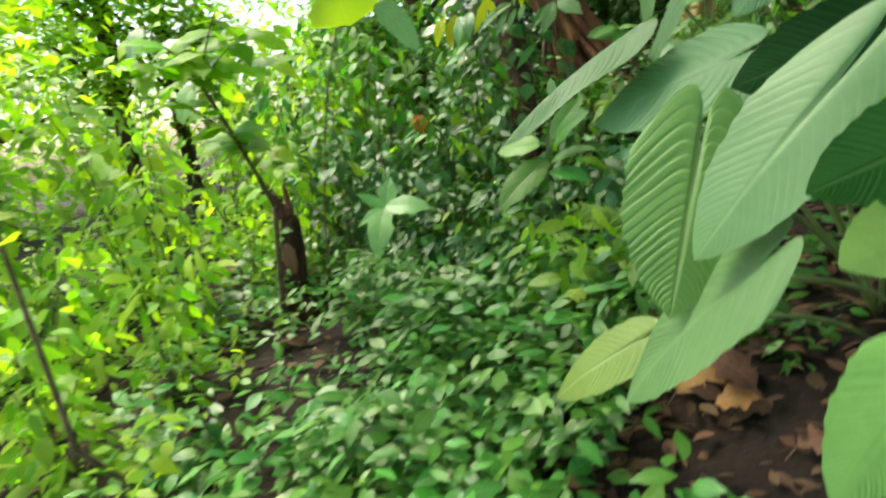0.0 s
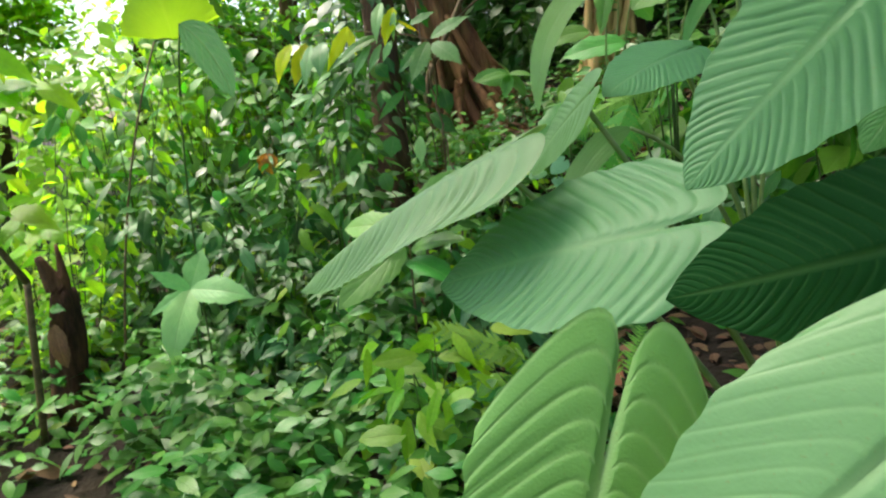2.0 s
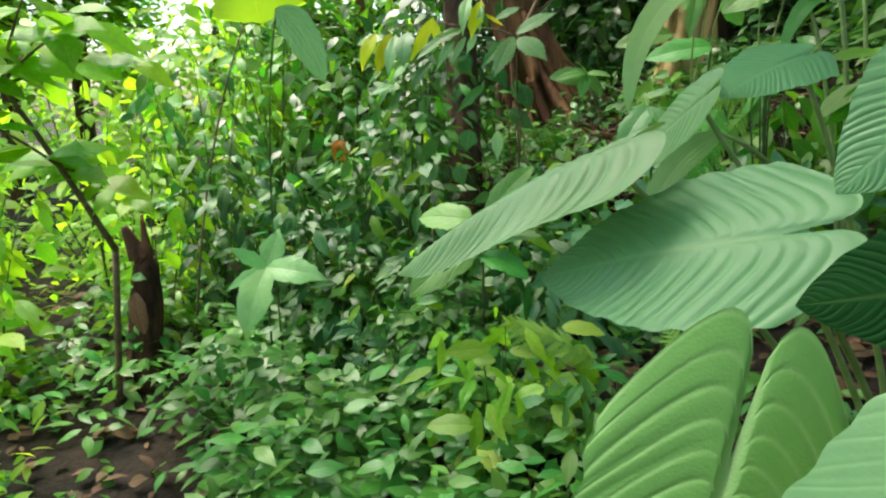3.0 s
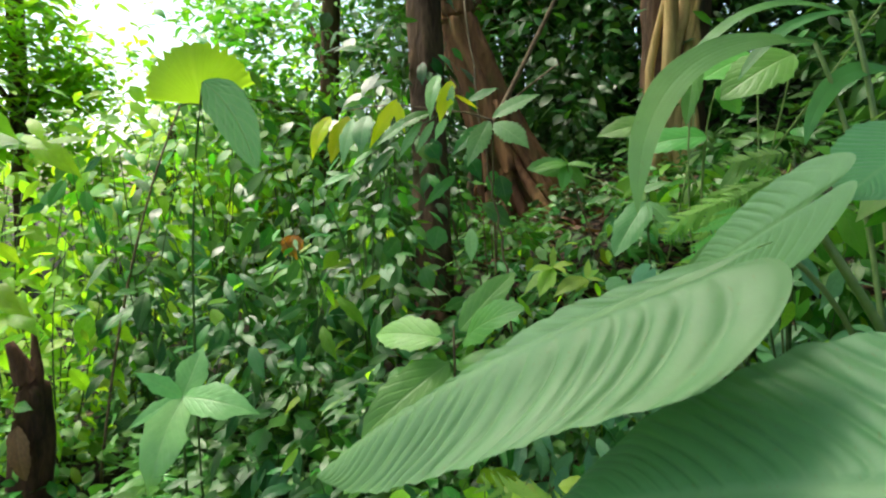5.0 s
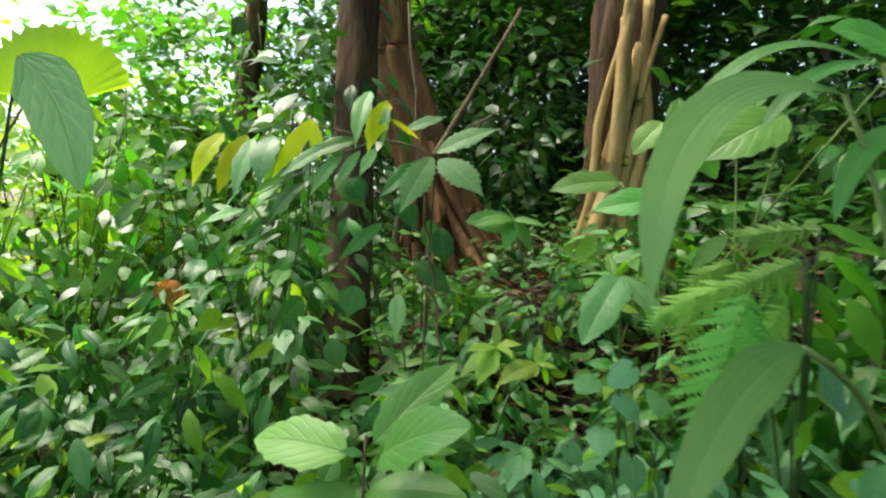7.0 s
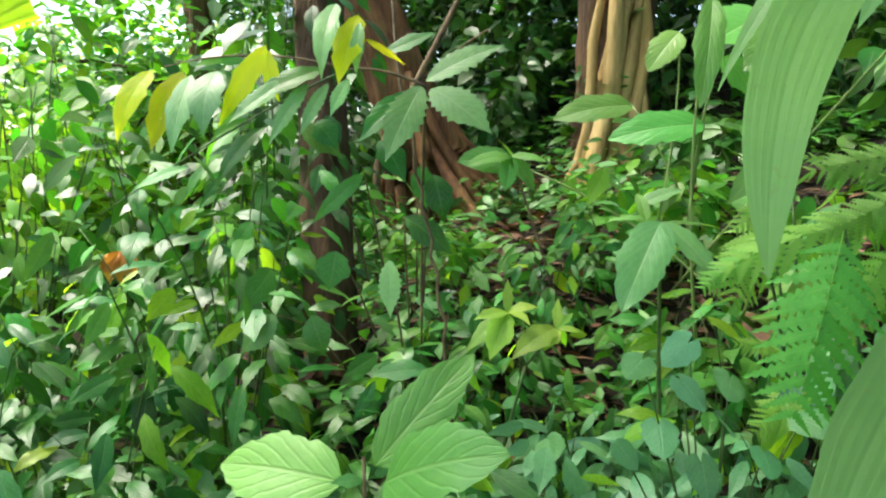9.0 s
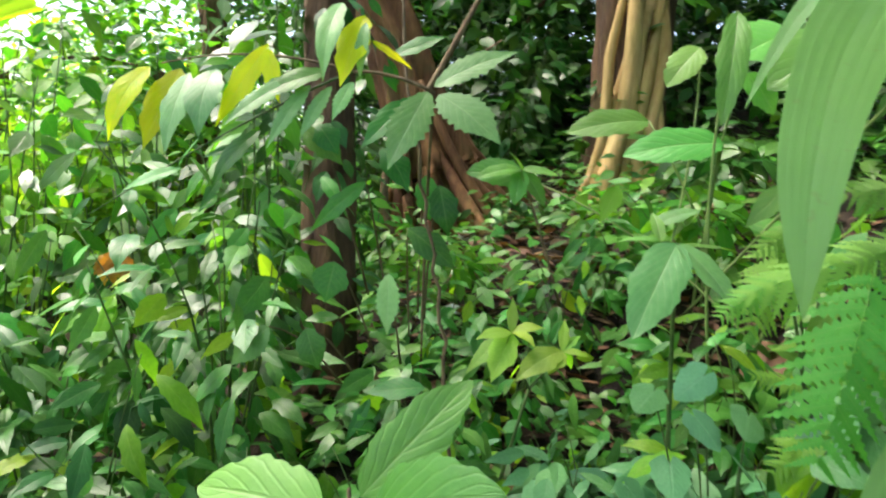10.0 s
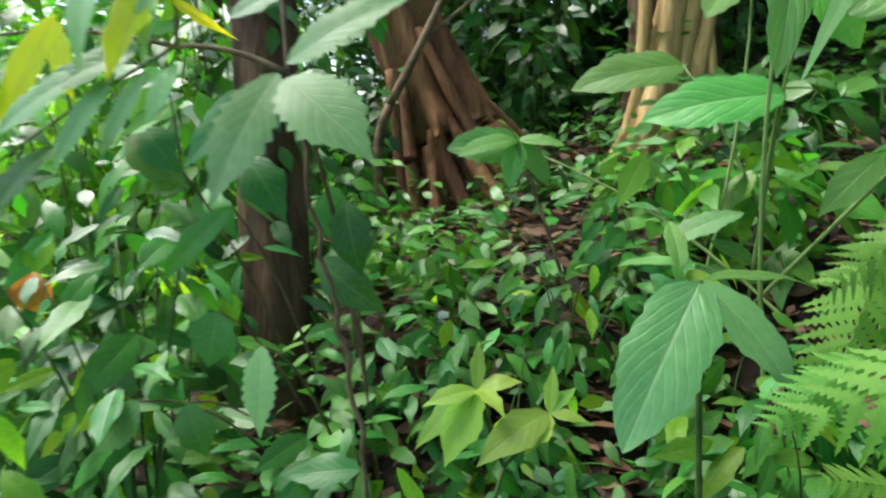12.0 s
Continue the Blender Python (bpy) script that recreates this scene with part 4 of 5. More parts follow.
# ---- broad-leaved herbs on the bank ----


def bank_plant():
    r = root_of(1.65, 3.75)
    p = thing("broad_leaf_plant", r, "shaded plant with large soft green leaves", "plant")
    rows = (((1.59, 3.74, 1.76), (1.31, 3.82, 1.71), 0.85), ((1.18, 4.23, 1.64), (0.95, 4.21, 1.65), 1.1), ((1.66, 3.99, 2.09), (1.54, 3.98, 1.95), 1.1),
            ((1.75, 3.67, 2.07), (1.48, 3.58, 1.96), 1.2), ((1.59, 3.67, 1.95), (1.67, 3.64, 1.84), 1.3), ((1.42, 3.5, 2.06), (1.34, 3.42, 1.77), 0.45),
            ((1.54, 4.07, 1.85), (1.25, 4.09, 1.79), 0.8), ((1.75, 3.43, 2.03), (1.49, 3.46, 1.87), 1.2), ((1.84, 3.11, 2.14), (1.63, 3.15, 2.2), 1.3))
    for i, (a, b, w) in enumerate(rows):
        leaf = lay(p, a, b, (-0.3, -0.7, 0.6), OVAL[i % 3], M_BROAD, w)
        foot = root_of(r.x + 0.16 * math.sin(i * 2.3), r.y + 0.16 * math.cos(i * 3.1))
        leaf.parent = stalk(p, bow(foot, (Vector(a) + foot) / 2 + Vector((0.1 * math.sin(i), 0, 0.12)), a, 8), 0.005, 0.003, M_PETIOLE, "petiole")


bank_plant()


def three_leaf_plant():
    r = root_of(1.2, 3.3)
    p = thing("three_leaf_sapling", r, "sapling with three large drooping pale leaves", "plant")
    node = Vector((1.112, 3.22, 1.505))
    stalk(p, bow(r, (1.17, 3.3, 1.2), node, 8), 0.006, 0.004)
    lay(p, node, (0.968, 3.12, 1.335), (-0.5, -0.8, 0.5), OVAL[0], M_PALE, 0.78)
    lay(p, node, (1.176, 3.115, 1.39), (0.1, -0.7, 0.6), OVAL[1], M_PALE, 0.75)
    lay(p, (1.15, 3.37, 1.53), (1.26, 3.36, 1.57), (0, -0.5, 0.9), OVAL[2], M_PALE, 0.7)
    lay(p, (1.15, 3.28, 1.49), (1.3, 3.26, 1.48), (0, -0.1, 1), OVAL[2], M_BROAD, 0.5)
    lay(p, (1.16, 3.34, 1.5), (1.08, 3.4, 1.49), (0, -0.3, 1), OVAL[1], M_BROAD, 0.6)
    lay(p, (1.14, 3.32, 1.5), (1.15, 3.38, 1.56), (-0.2, -1, 0.3), OVAL[0], M_BROAD, 0.7)


three_leaf_plant()


def lime_sapling():
    r = root_of(0.83, 3.5)
    p = thing("lime_sapling", r, "small sapling with lime green leaves", "plant")
    a, b = Vector((0.88, 3.51, 1.26)), Vector((1.0, 3.48, 1.22))
    fork = Vector((0.92, 3.48, 1.13))
    stalk(p, bow(r, (r + fork) / 2, fork, 6), 0.005, 0.004)
    stalk(p, bow(fork, (fork + a) / 2 + Vector((-0.01, 0, 0.01)), a, 5), 0.004, 0.002)
    stalk(p, bow(fork, (fork + b) / 2 + Vector((0.01, 0, 0.01)), b, 5), 0.004, 0.002)
    tips = ((a, (0.89, 3.54, 1.34)), (a, (0.78, 3.48, 1.25)), (a, (0.96, 3.5, 1.27)), (a, (0.81, 3.44, 1.16)), (a, (0.77, 3.51, 1.16)), (a, (0.91, 3.43, 1.24)),
            (b, (1.02, 3.52, 1.29)), (b, (1.06, 3.45, 1.21)), (b, (0.86, 3.43, 1.16)), (b, (0.94, 3.42, 1.18)), (b, (1.06, 3.51, 1.25)))
    for i, (n, q) in enumerate(tips):
        lay(p, n, q, (0.1 * (i % 3 - 1), -0.5, 0.9), SETS["fresh"][i % 6], M_FRESH, 1.1)


lime_sapling()


def broad_seedling():
    r = root_of(0.44, 2.97)
    p = thing("broad_leaf_seedling", r, "seedling with broad pale green oval leaves", "plant")
    n = Vector((0.438, 2.957, 1.132))
    stalk(p, bow(r, (0.45, 2.97, 0.8), n + Vector((0.003, 0, 0.035)), 8), 0.006, 0.003, M_TWIG)
    lay(p, n + Vector((-0.03, 0.0, 0.0)), (0.225, 3.10, 1.118), (-0.1, -0.75, 0.7), OVAL[0], M_BROAD, 0.95)
    lay(p, n + Vector((0.02, 0, 0.02)), (0.622, 2.977, 1.312), (-0.25, -0.8, 0.5), OVAL[1], M_BROAD, 0.72)
    lay(p, n + Vector((0.03, -0.02, 0)), (0.592, 2.735, 1.252), (-0.25, -0.7, 0.7), OVAL[2], M_BROAD, 0.85)
    lay(p, n + Vector((-0.01, 0, -0.07)), (0.18, 2.89, 0.88), (-0.1, -0.7, 0.7), OVAL[1], M_BROAD, 0.85)
    lay(p, n + Vector((0.01, 0, -0.08)), (0.62, 2.83, 1.09), (0.1, -0.5, 0.9), OVAL[0], M_MID, 0.9)
    lay(p, n + Vector((0, 0, -0.12)), (0.57, 2.78, 0.96), (0.1, -0.6, 0.8), OVAL[2], M_MID, 0.9)
    lay(p, n, n + Vector((-0.05, -0.02, 0.01)), (-0.1, -0.7, 0.7), SETS["pale"][0], M_PALE, 1.4)


broad_seedling()


def toothed_branch():
    """The branch that hangs across the slim tree, with long toothed leaves and a fringe of yellow ones."""
    r = root_of(0.72, 3.75)
    p = thing("overhanging_shrub", r, "shrub with drooping toothed leaves, some turned yellow", "shrub")
    node, west, far = Vector((0.61, 3.27, 1.77)), Vector((0.47, 3.36, 1.81)), Vector((0.1, 3.52, 1.82))
    top = Vector((0.47, 3.29, 1.91))
    stalk(p, bow(r, (0.68, 3.62, 1.55), node, 10), 0.0045, 0.003, M_TWIG)
    stalk(p, bow(node, (node + west) / 2 + Vector((0, 0, 0.02)), west, 6), 0.004, 0.003, M_TWIG)
    stalk(p, bow(west, (west + far) / 2 + Vector((0, 0, 0.05)), far, 8), 0.003, 0.0015, M_TWIG)
    stalk(p, bow(west, (west + top) / 2 + Vector((0.02, 0, 0.01)), top, 5), 0.003, 0.002, M_TWIG)
    f = (-0.15, -0.75, 0.65)
    toothed = (((0.61, 3.23, 1.76), (0.7, 3.13, 1.67), 1.5, "pale"), ((0.61, 3.27, 1.78), (0.76, 3.23, 1.85), 0.9, "pale"), ((0.6, 3.27, 1.77), (0.52, 3.22, 1.62), 0.95, "pale"),
               ((0.58, 3.3, 1.76), (0.48, 3.29, 1.66), 0.8, "mid"), ((0.36, 3.39, 1.79), (0.23, 3.37, 1.69), 0.75, "pale"), ((0.39, 3.38, 1.78), (0.31, 3.35, 1.65), 0.6, "pale"),
               ((0.43, 3.37, 1.78), (0.37, 3.35, 1.67), 0.7, "pale"), ((0.47, 3.36, 1.79), (0.43, 3.34, 1.71), 0.9, "pale"), ((0.3, 3.4, 1.69), (0.21, 3.39, 1.57), 0.6, "mid"))
    more = (((0.42, 3.38, 1.81), (0.28, 3.39, 1.75), 0.7, "mid"), ((0.15, 3.45, 1.61), (0.04, 3.45, 1.56), 0.7, "pale"), ((0.29, 3.42, 1.65), (0.19, 3.42, 1.63), 0.7, "mid"),
            ((0.54, 3.33, 1.84), (0.64, 3.3, 1.88), 1.1, "mid"), ((0.38, 3.43, 1.7), (0.46, 3.4, 1.63), 1.4, "mid"), ((0.54, 3.41, 1.67), (0.59, 3.37, 1.58), 1.2, "mid"))
    stalk(p, bow(west, (0.29, 3.41, 1.73), (-0.03, 3.5, 1.51), 10), 0.0028, 0.0012, M_STEM)
    for i, (a, b, w, key) in enumerate(toothed + more):
        lay(p, a, b, f, SETS["tooth" if key == "pale" else key][i % 6], None, w * 1.15)
    yellow = (((0.08, 3.51, 1.81), (0.03, 3.45, 1.68), 1.0, "lime"), ((0.14, 3.5, 1.81), (0.09, 3.45, 1.67), 1.1, "lime"), ((0.16, 3.48, 1.8), (0.13, 3.42, 1.66), 1.2, "pale"),
              ((0.21, 3.47, 1.81), (0.19, 3.41, 1.69), 1.6, "pale"), ((0.31, 3.43, 1.86), (0.23, 3.42, 1.72), 1.1, "lime"), ((0.31, 3.43, 1.85), (0.33, 3.4, 1.76), 1.1, "lime"),
              ((0.44, 3.3, 1.92), (0.41, 3.23, 1.79), 0.8, "pale"), ((0.48, 3.29, 1.9), (0.44, 3.22, 1.78), 0.9, "lime"), ((0.48, 3.26, 1.88), (0.47, 3.23, 1.79), 0.9, "pale"), ((0.49, 3.26, 1.85), (0.55, 3.24, 1.81), 0.5, "lime"))
    for i, (a, b, w, key) in enumerate(yellow):
        lay(p, a, Vector(a) + (Vector(b) - Vector(a)) * 1.2, (-0.4, -0.9, 0.1), SETS[key][(i + 2) % 6], None, w * 0.85, "yellowing leaf" if key == "lime" else "")
    # leaves that hang lower, before the trunk
    low = (((0.55, 3.34, 1.42), (0.545, 3.300, 1.305), 1.0, "pale"), ((0.65, 3.49, 1.62), (0.66, 3.47, 1.52), 1.3, "mid"), ((0.62, 3.52, 1.5), (0.73, 3.49, 1.41), 0.9, "mid"),
           ((0.46, 3.53, 1.42), (0.44, 3.52, 1.33), 1.6, "mid"), ((0.51, 3.43, 1.6), (0.4, 3.45, 1.49), 0.7, "mid"), ((0.67, 3.44, 1.6), (0.69, 3.42, 1.49), 1.3, "mid"),
           ((0.32, 3.55, 1.27), (0.24, 3.56, 1.18), 1.5, "pale"), ((0.4, 3.53, 1.27), (0.43, 3.51, 1.18), 1.6, "mid"), ((0.41, 3.42, 1.71), (0.45, 3.4, 1.65), 1.5, "mid"))
    for i, (a, b, w, key) in enumerate(low):
        lay(p, a, b, (-0.2, -0.95, 0.3), SETS["tooth" if key == "pale" else key][i % 6], None, w * 1.25)
        m = Vector(a)
        stalk(p, bow(r + (m - r) * 0.55 + Vector((0, 0.05, 0)), r + (m - r) * 0.8 + Vector((0, 0.06, 0.05)), m, 5), 0.003, 0.0015, M_TWIG)


toothed_branch()


def vines():
    r = root_of(0.72, 3.38)
    v = thing("hanging_vine", r, "thin brown woody vine hanging from the branches", "vine", "vines")
    pts = [r, Vector((0.681, 3.366, 1.238)), Vector((0.655, 3.38, 1.42)), Vector((0.624, 3.40, 1.6)), Vector((0.60, 3.46, 1.8)), Vector((0.58, 3.7, 2.3))]
    fine = []
    for a, b in zip(pts, pts[1:]):
        fine += [a.lerp(b, i / 5) + Vector((0.006 * math.sin(i * 2.1 + a.z * 30), 0.004 * math.cos(i * 3), 0)) for i in range(5)]
    stalk(v, fine + [pts[-1]], 0.0042, 0.0035, M_TWIG)
    a, b = Vector((0.87, 5.13, 1.8)), Vector((1.11, 5.18, 2.25))
    r2 = root_of(0.95, 5.0)
    w = thing("slanting_branch", r2, "slanting pale brown branch with a few twigs", "branch", "vines")
    stalk(w, bow(r2, a + Vector((-0.15, 0, -0.3)), a, 8), 0.022, 0.020, M_TWIG, "branch")
    stalk(w, bow(a, (a + b) / 2 + Vector((0.02, 0, 0)), b + (b - a) * 1.5, 8), 0.020, 0.012, M_TWIG, "branch")
    stalk(w, bow((a + b) / 2, b + Vector((0.12, 0, -0.02)), b + Vector((0.3, 0.1, 0.1)), 6), 0.009, 0.004, M_TWIG, "twig")
    d0, d1 = Vector((1.14, 4.19, 1.67)), Vector((1.24, 4.07, 1.28))
    r3 = Vector((d1.x + 0.03, d1.y, ground_z(d1.x + 0.03, d1.y) - 0.03))
    s = thing("dark_stem_sapling", r3, "sapling with a thin dark stem and wide leaves", "plant")
    stalk(s, bow(r3, d1, d0, 10), 0.006, 0.004, M_TWIG)
    for i, (x, y, w_) in enumerate(((990, 262, 0.8), (800, 275, 0.75), (870, 215, 0.9), (960, 330, 0.9), (890, 330, 0.9))):
        lay(s, d0, d0 + Vector(((x - 915) * 0.00152, -0.05, (250 - y) * 0.00152)), (-0.1, -0.5, 0.85), OVAL[i % 3], M_BROAD, w_)


vines()


def ivy():
    r = root_of(1.12, 3.02)
    p = thing("ivy_plant", r, "ivy-like creeper with bluish green pointed lobed leaves", "plant")
    rnd = random.Random(55)
    mesh = [leaf_mesh("leaf", width=0.52, shape="heart", nu=5, nv=12, fold=-0.2, arch=0.04, lobe=0.25, wave=0.05, seed=70 + i) for i in range(3)]
    for i, (x, y) in enumerate(((1205, 625), (1275, 690), (1325, 820), (1190, 700), (1120, 660), (1260, 770), (1150, 780), (1220, 840), (1390, 760), (1080, 820))):
        a = Vector(IVY_SPAN[0]) + Vector(IVY_SPAN[1]) * (x - 1100) / 300 + Vector(IVY_SPAN[2]) * (y - 620) / 250
        d = Vector((rnd.uniform(-1, 1), rnd.uniform(-0.8, 0.2), rnd.uniform(-0.9, 0.1))).normalized()
        lay(p, a, a + d * rnd.uniform(0.045, 0.07), (rnd.uniform(-0.5, 0.5), -0.7, rnd.uniform(0.4, 1)), mesh[i % 3], M_TEAL, 1.0)
        stalk(p, bow(r, (r + a) / 2 + Vector((0, 0, 0.05)), a, 5), 0.002, 0.0015)


IVY_SPAN = ((0.93, 3.02, 1.31), tuple(b - a for a, b in zip((0.93, 3.02, 1.31), (1.18, 2.9, 1.32))), tuple(b - a for a, b in zip((0.93, 3.02, 1.31), (0.87, 2.91, 1.11))))
ivy()

# ---- ferns ----


def fern_frond(length, pairs, pinna, seed, lobes=8, taper=1.0):
    """One frond along +y, face up: a thin midrib and toothed side leaflets, slightly arched."""
    rnd = random.Random(seed)
    V, F, U = [], [], []

    def tri_strip(points, uv):
        o = len(V)
        V.extend(points)
        U.extend(uv)
        return o

    arch = lambda v: Vector((0, v * length, 0.10 * length * math.sin(v * 2.6)))
    for i in range(pairs):
        v = 0.10 + 0.88 * i / pairs
        root = arch(v)
        size = pinna * (math.sin(math.pi * (0.25 + 0.75 * (1 - v) * 0.9)) ** 0.8) * (1 - 0.75 * v ** 2.2) * rnd.uniform(0.85, 1.1)
        for side in (-1, 1):
            d = Vector((side, 0.45 + 0.3 * v + rnd.uniform(-0.12, 0.12), rnd.uniform(-0.5, 0.1))).normalized()
            across = Vector((-d.y * side, d.x * side, 0)).normalized()
            width = 0.125 * size + 0.003
            rows = lobes * 2
            pts, uv = [], []
            for k in range(rows + 1):
                f = k / rows
                w = width * (1 - f ** 1.5) * (1.35 if k % 2 == 0 else 0.5) + 0.0006
                c = root + d * (f * size) - Vector((0, 0, 0.18 * size * f * f))
                for s in (-1, 0, 1):
                    pts.append(c + across * (s * w) + d * (abs(s) * width * 0.35) + Vector((0, 0, -0.12 * w * abs(s))))
                    uv.append((0.5 + 0.5 * s, f))
            o = tri_strip(pts, uv)
            for k in range(rows):
                for s in range(2):
                    a = o + k * 3 + s
                    F.append((a, a + 1, a + 4, a + 3))
    o = len(V)
    tv, tf = tube([arch(k / 10) for k in range(11)], [0.0035 * (1.1 - k / 11) for k in range(11)], 5)
    V.extend(tv)
    U.extend([(0.5, 0.5)] * len(tv))
    F.extend([tuple(q + o for q in f) for f in tf])
    return mesh_of("frond", V, F, U)


FRONDS = [fern_frond(1.0, 12, 0.38, 1), fern_frond(1.0, 13, 0.32, 2), fern_frond(1.0, 11, 0.40, 3)]


def fern(at, rows, label="bright green fern with toothed fronds", mat=None):
    r = root_of(*at)
    p = thing("fern", r, label, "fern", "ferns")
    for i, (a, b, n, w) in enumerate(rows):
        a, b = Vector(a), Vector(b)
        leaf = lay(p, a, b, n, FRONDS[i % 3], mat or M_FERN, w, name="frond")
        leaf.parent = stalk(p, bow(r, (r + a) / 2 + Vector((0, 0, 0.12)), a, 6), 0.004, 0.003, M_STEM, "petiole")


fern((1.45, 2.95), (((1.233, 2.878, 1.514), (1.07, 2.807, 1.203), (-0.5, -0.8, 0.35), 0.95), ((1.37, 2.88, 1.58), (1.22, 2.98, 1.63), (-0.2, -0.6, 0.8), 0.7),
                    ((1.38, 2.88, 1.55), (1.06, 2.98, 1.42), (-0.2, -0.7, 0.7), 0.6), ((1.334, 2.843, 1.578), (1.202, 2.908, 1.494), (-0.4, -0.8, 0.4), 0.9),
                    ((1.315, 2.859, 1.485), (1.151, 2.843, 1.302), (-0.5, -0.8, 0.3), 0.9), ((1.38, 2.865, 1.643), (1.222, 2.963, 1.60), (-0.3, -0.8, 0.5), 0.8)))
fern((1.5, 3.2), (((1.447, 3.298, 1.535), (1.288, 3.218, 1.304), (-0.4, -0.8, 0.4), 0.9), ((1.51, 3.29, 1.56), (1.28, 3.22, 1.47), (-0.2, -0.7, 0.7), 0.8),
                  ((1.39, 3.15, 1.22), (1.26, 3.17, 1.24), (-0.1, -0.6, 0.8), 0.9), ((1.21, 3.035, 1.472), (1.087, 3.053, 1.379), (-0.3, -0.7, 0.6), 0.9), ((1.42, 3.12, 1.16), (1.22, 3.05, 1.08), (-0.2, -0.7, 0.7), 0.9)))
fern((0.95, 2.3), (((0.87, 2.15, 0.85), (0.83, 2.28, 0.96), (-0.2, -0.8, 0.6), 0.9), ((0.88, 2.14, 0.85), (0.97, 2.25, 0.94), (-0.2, -0.8, 0.6), 0.9),
                   ((0.73, 2.46, 0.79), (0.43, 2.53, 0.9), (-0.1, -0.6, 0.8), 0.7)), "small pale green fern on the bank")


def leaflet_plant():
    r = root_of(1.2, 1.25)
    p = thing("toothed_leaflet_plant", r, "plant with bright yellow-green toothed leaflets", "plant")
    tip = Vector((0.86, 1.10, 1.36))
    stalk(p, bow(r, (1.15, 1.2, 1.2), tip, 10), 0.005, 0.003, M_STEM)
    for i, (a, b, w) in enumerate(((tip + Vector((0.03, 0, 0)), (0.635, 0.98, 1.262), 0.65), (tip + Vector((0.07, 0.03, 0.03)), (0.78, 1.10, 1.37), 0.9), (tip + Vector((0.08, 0.02, 0)), (0.82, 0.95, 1.22), 0.8))):
        lay(p, a, b, (-0.3, -0.75, 0.6), SETS["tooth"][i], M_FERN, w, name="leaflet")


leaflet_plant()

# ---- by the level strip ----


def fan_plant():
    r = root_of(-0.8, 3.6)
    p = thing("fan_palm_seedling", r, "palm seedling with a yellow-green pleated fan leaf", "plant")
    top = Vector((-0.526, 3.866, 1.890))
    stalk(p, bow(r, (-0.74, 3.72, 1.3), top, 12), 0.006, 0.004, M_TWIG)
    verts, faces, uvs = [], [], []
    n, rings = 36, 6
    for j in range(rings + 1):
        f = j / rings
        for i in range(n + 1):
            a = radians(-75 + 150 * i / n)
            rr = 0.27 * f * (0.95 + 0.05 * math.sin(i * 2.7)) * (1 - 0.05 * (i % 2) * (f > 0.9)) * (0.85 + 0.15 * math.cos(a))
            z = 0.005 * (1 if i % 2 else -1) * f - 0.15 * rr * f * f
            verts.append((math.sin(a) * rr, math.cos(a) * rr, z))
            uvs.append((0.5 + 0.5 * (i / n * 2 - 1), f))
    for j in range(rings):
        for i in range(n):
            a = j * (n + 1) + i
            faces.append((a, a + 1, a + n + 2, a + n + 1))
    fan = mesh_of("fan", verts, faces, uvs)
    base = Vector((-0.46, 3.93, 1.90))
    lay(p, base, base + Vector((-0.15, -0.1, 1)).normalized(), (0.0, -1.0, 0.15), fan, M_FAN, 1.0, "yellow-green fan", "fan_leaf")
    stalk(p, bow(top, top + Vector((0.03, 0.02, 0.02)), base, 4), 0.004, 0.003, M_STEM, "petiole")
    q = thing("strap_leaf_plant", root_of(-0.33, 3.25), "plant with one drooping broad pleated leaf on a thin stem", "plant")
    stalk(q, bow(q.location, (-0.36, 3.22, 1.4), (-0.225, 3.0, 1.84), 10), 0.004, 0.003, M_STEM)
    curved_leaf(q, bow((-0.225, 3.0, 1.84), (-0.13, 2.95, 1.78), (-0.063, 2.836, 1.60), 20), 0.11, (-0.3, -0.9, 0.4), M_BROAD, folds=7, depth=0.05)


fan_plant()


def pale_herb():
    r = root_of(-0.35, 3.15)
    p = thing("pale_leaf_herb", r, "herb with four pale grey-green leaves", "plant")
    n = Vector((-0.348, 3.125, 0.945))
    stalk(p, bow(r, (-0.36, 3.15, 0.7), n, 6), 0.005, 0.003)
    for i, (q, w) in enumerate((((-0.475, 3.10, 1.03), 1.3), ((-0.11, 3.04, 0.91), 1.3), ((-0.41, 2.98, 0.70), 1.1), ((-0.305, 3.216, 1.075), 1.3), ((-0.49, 3.07, 0.87), 1.0))):
        lay(p, n, q, (0.1 * (i - 2), -0.7, 0.7), SETS["pale"][i], None, w)


pale_herb()


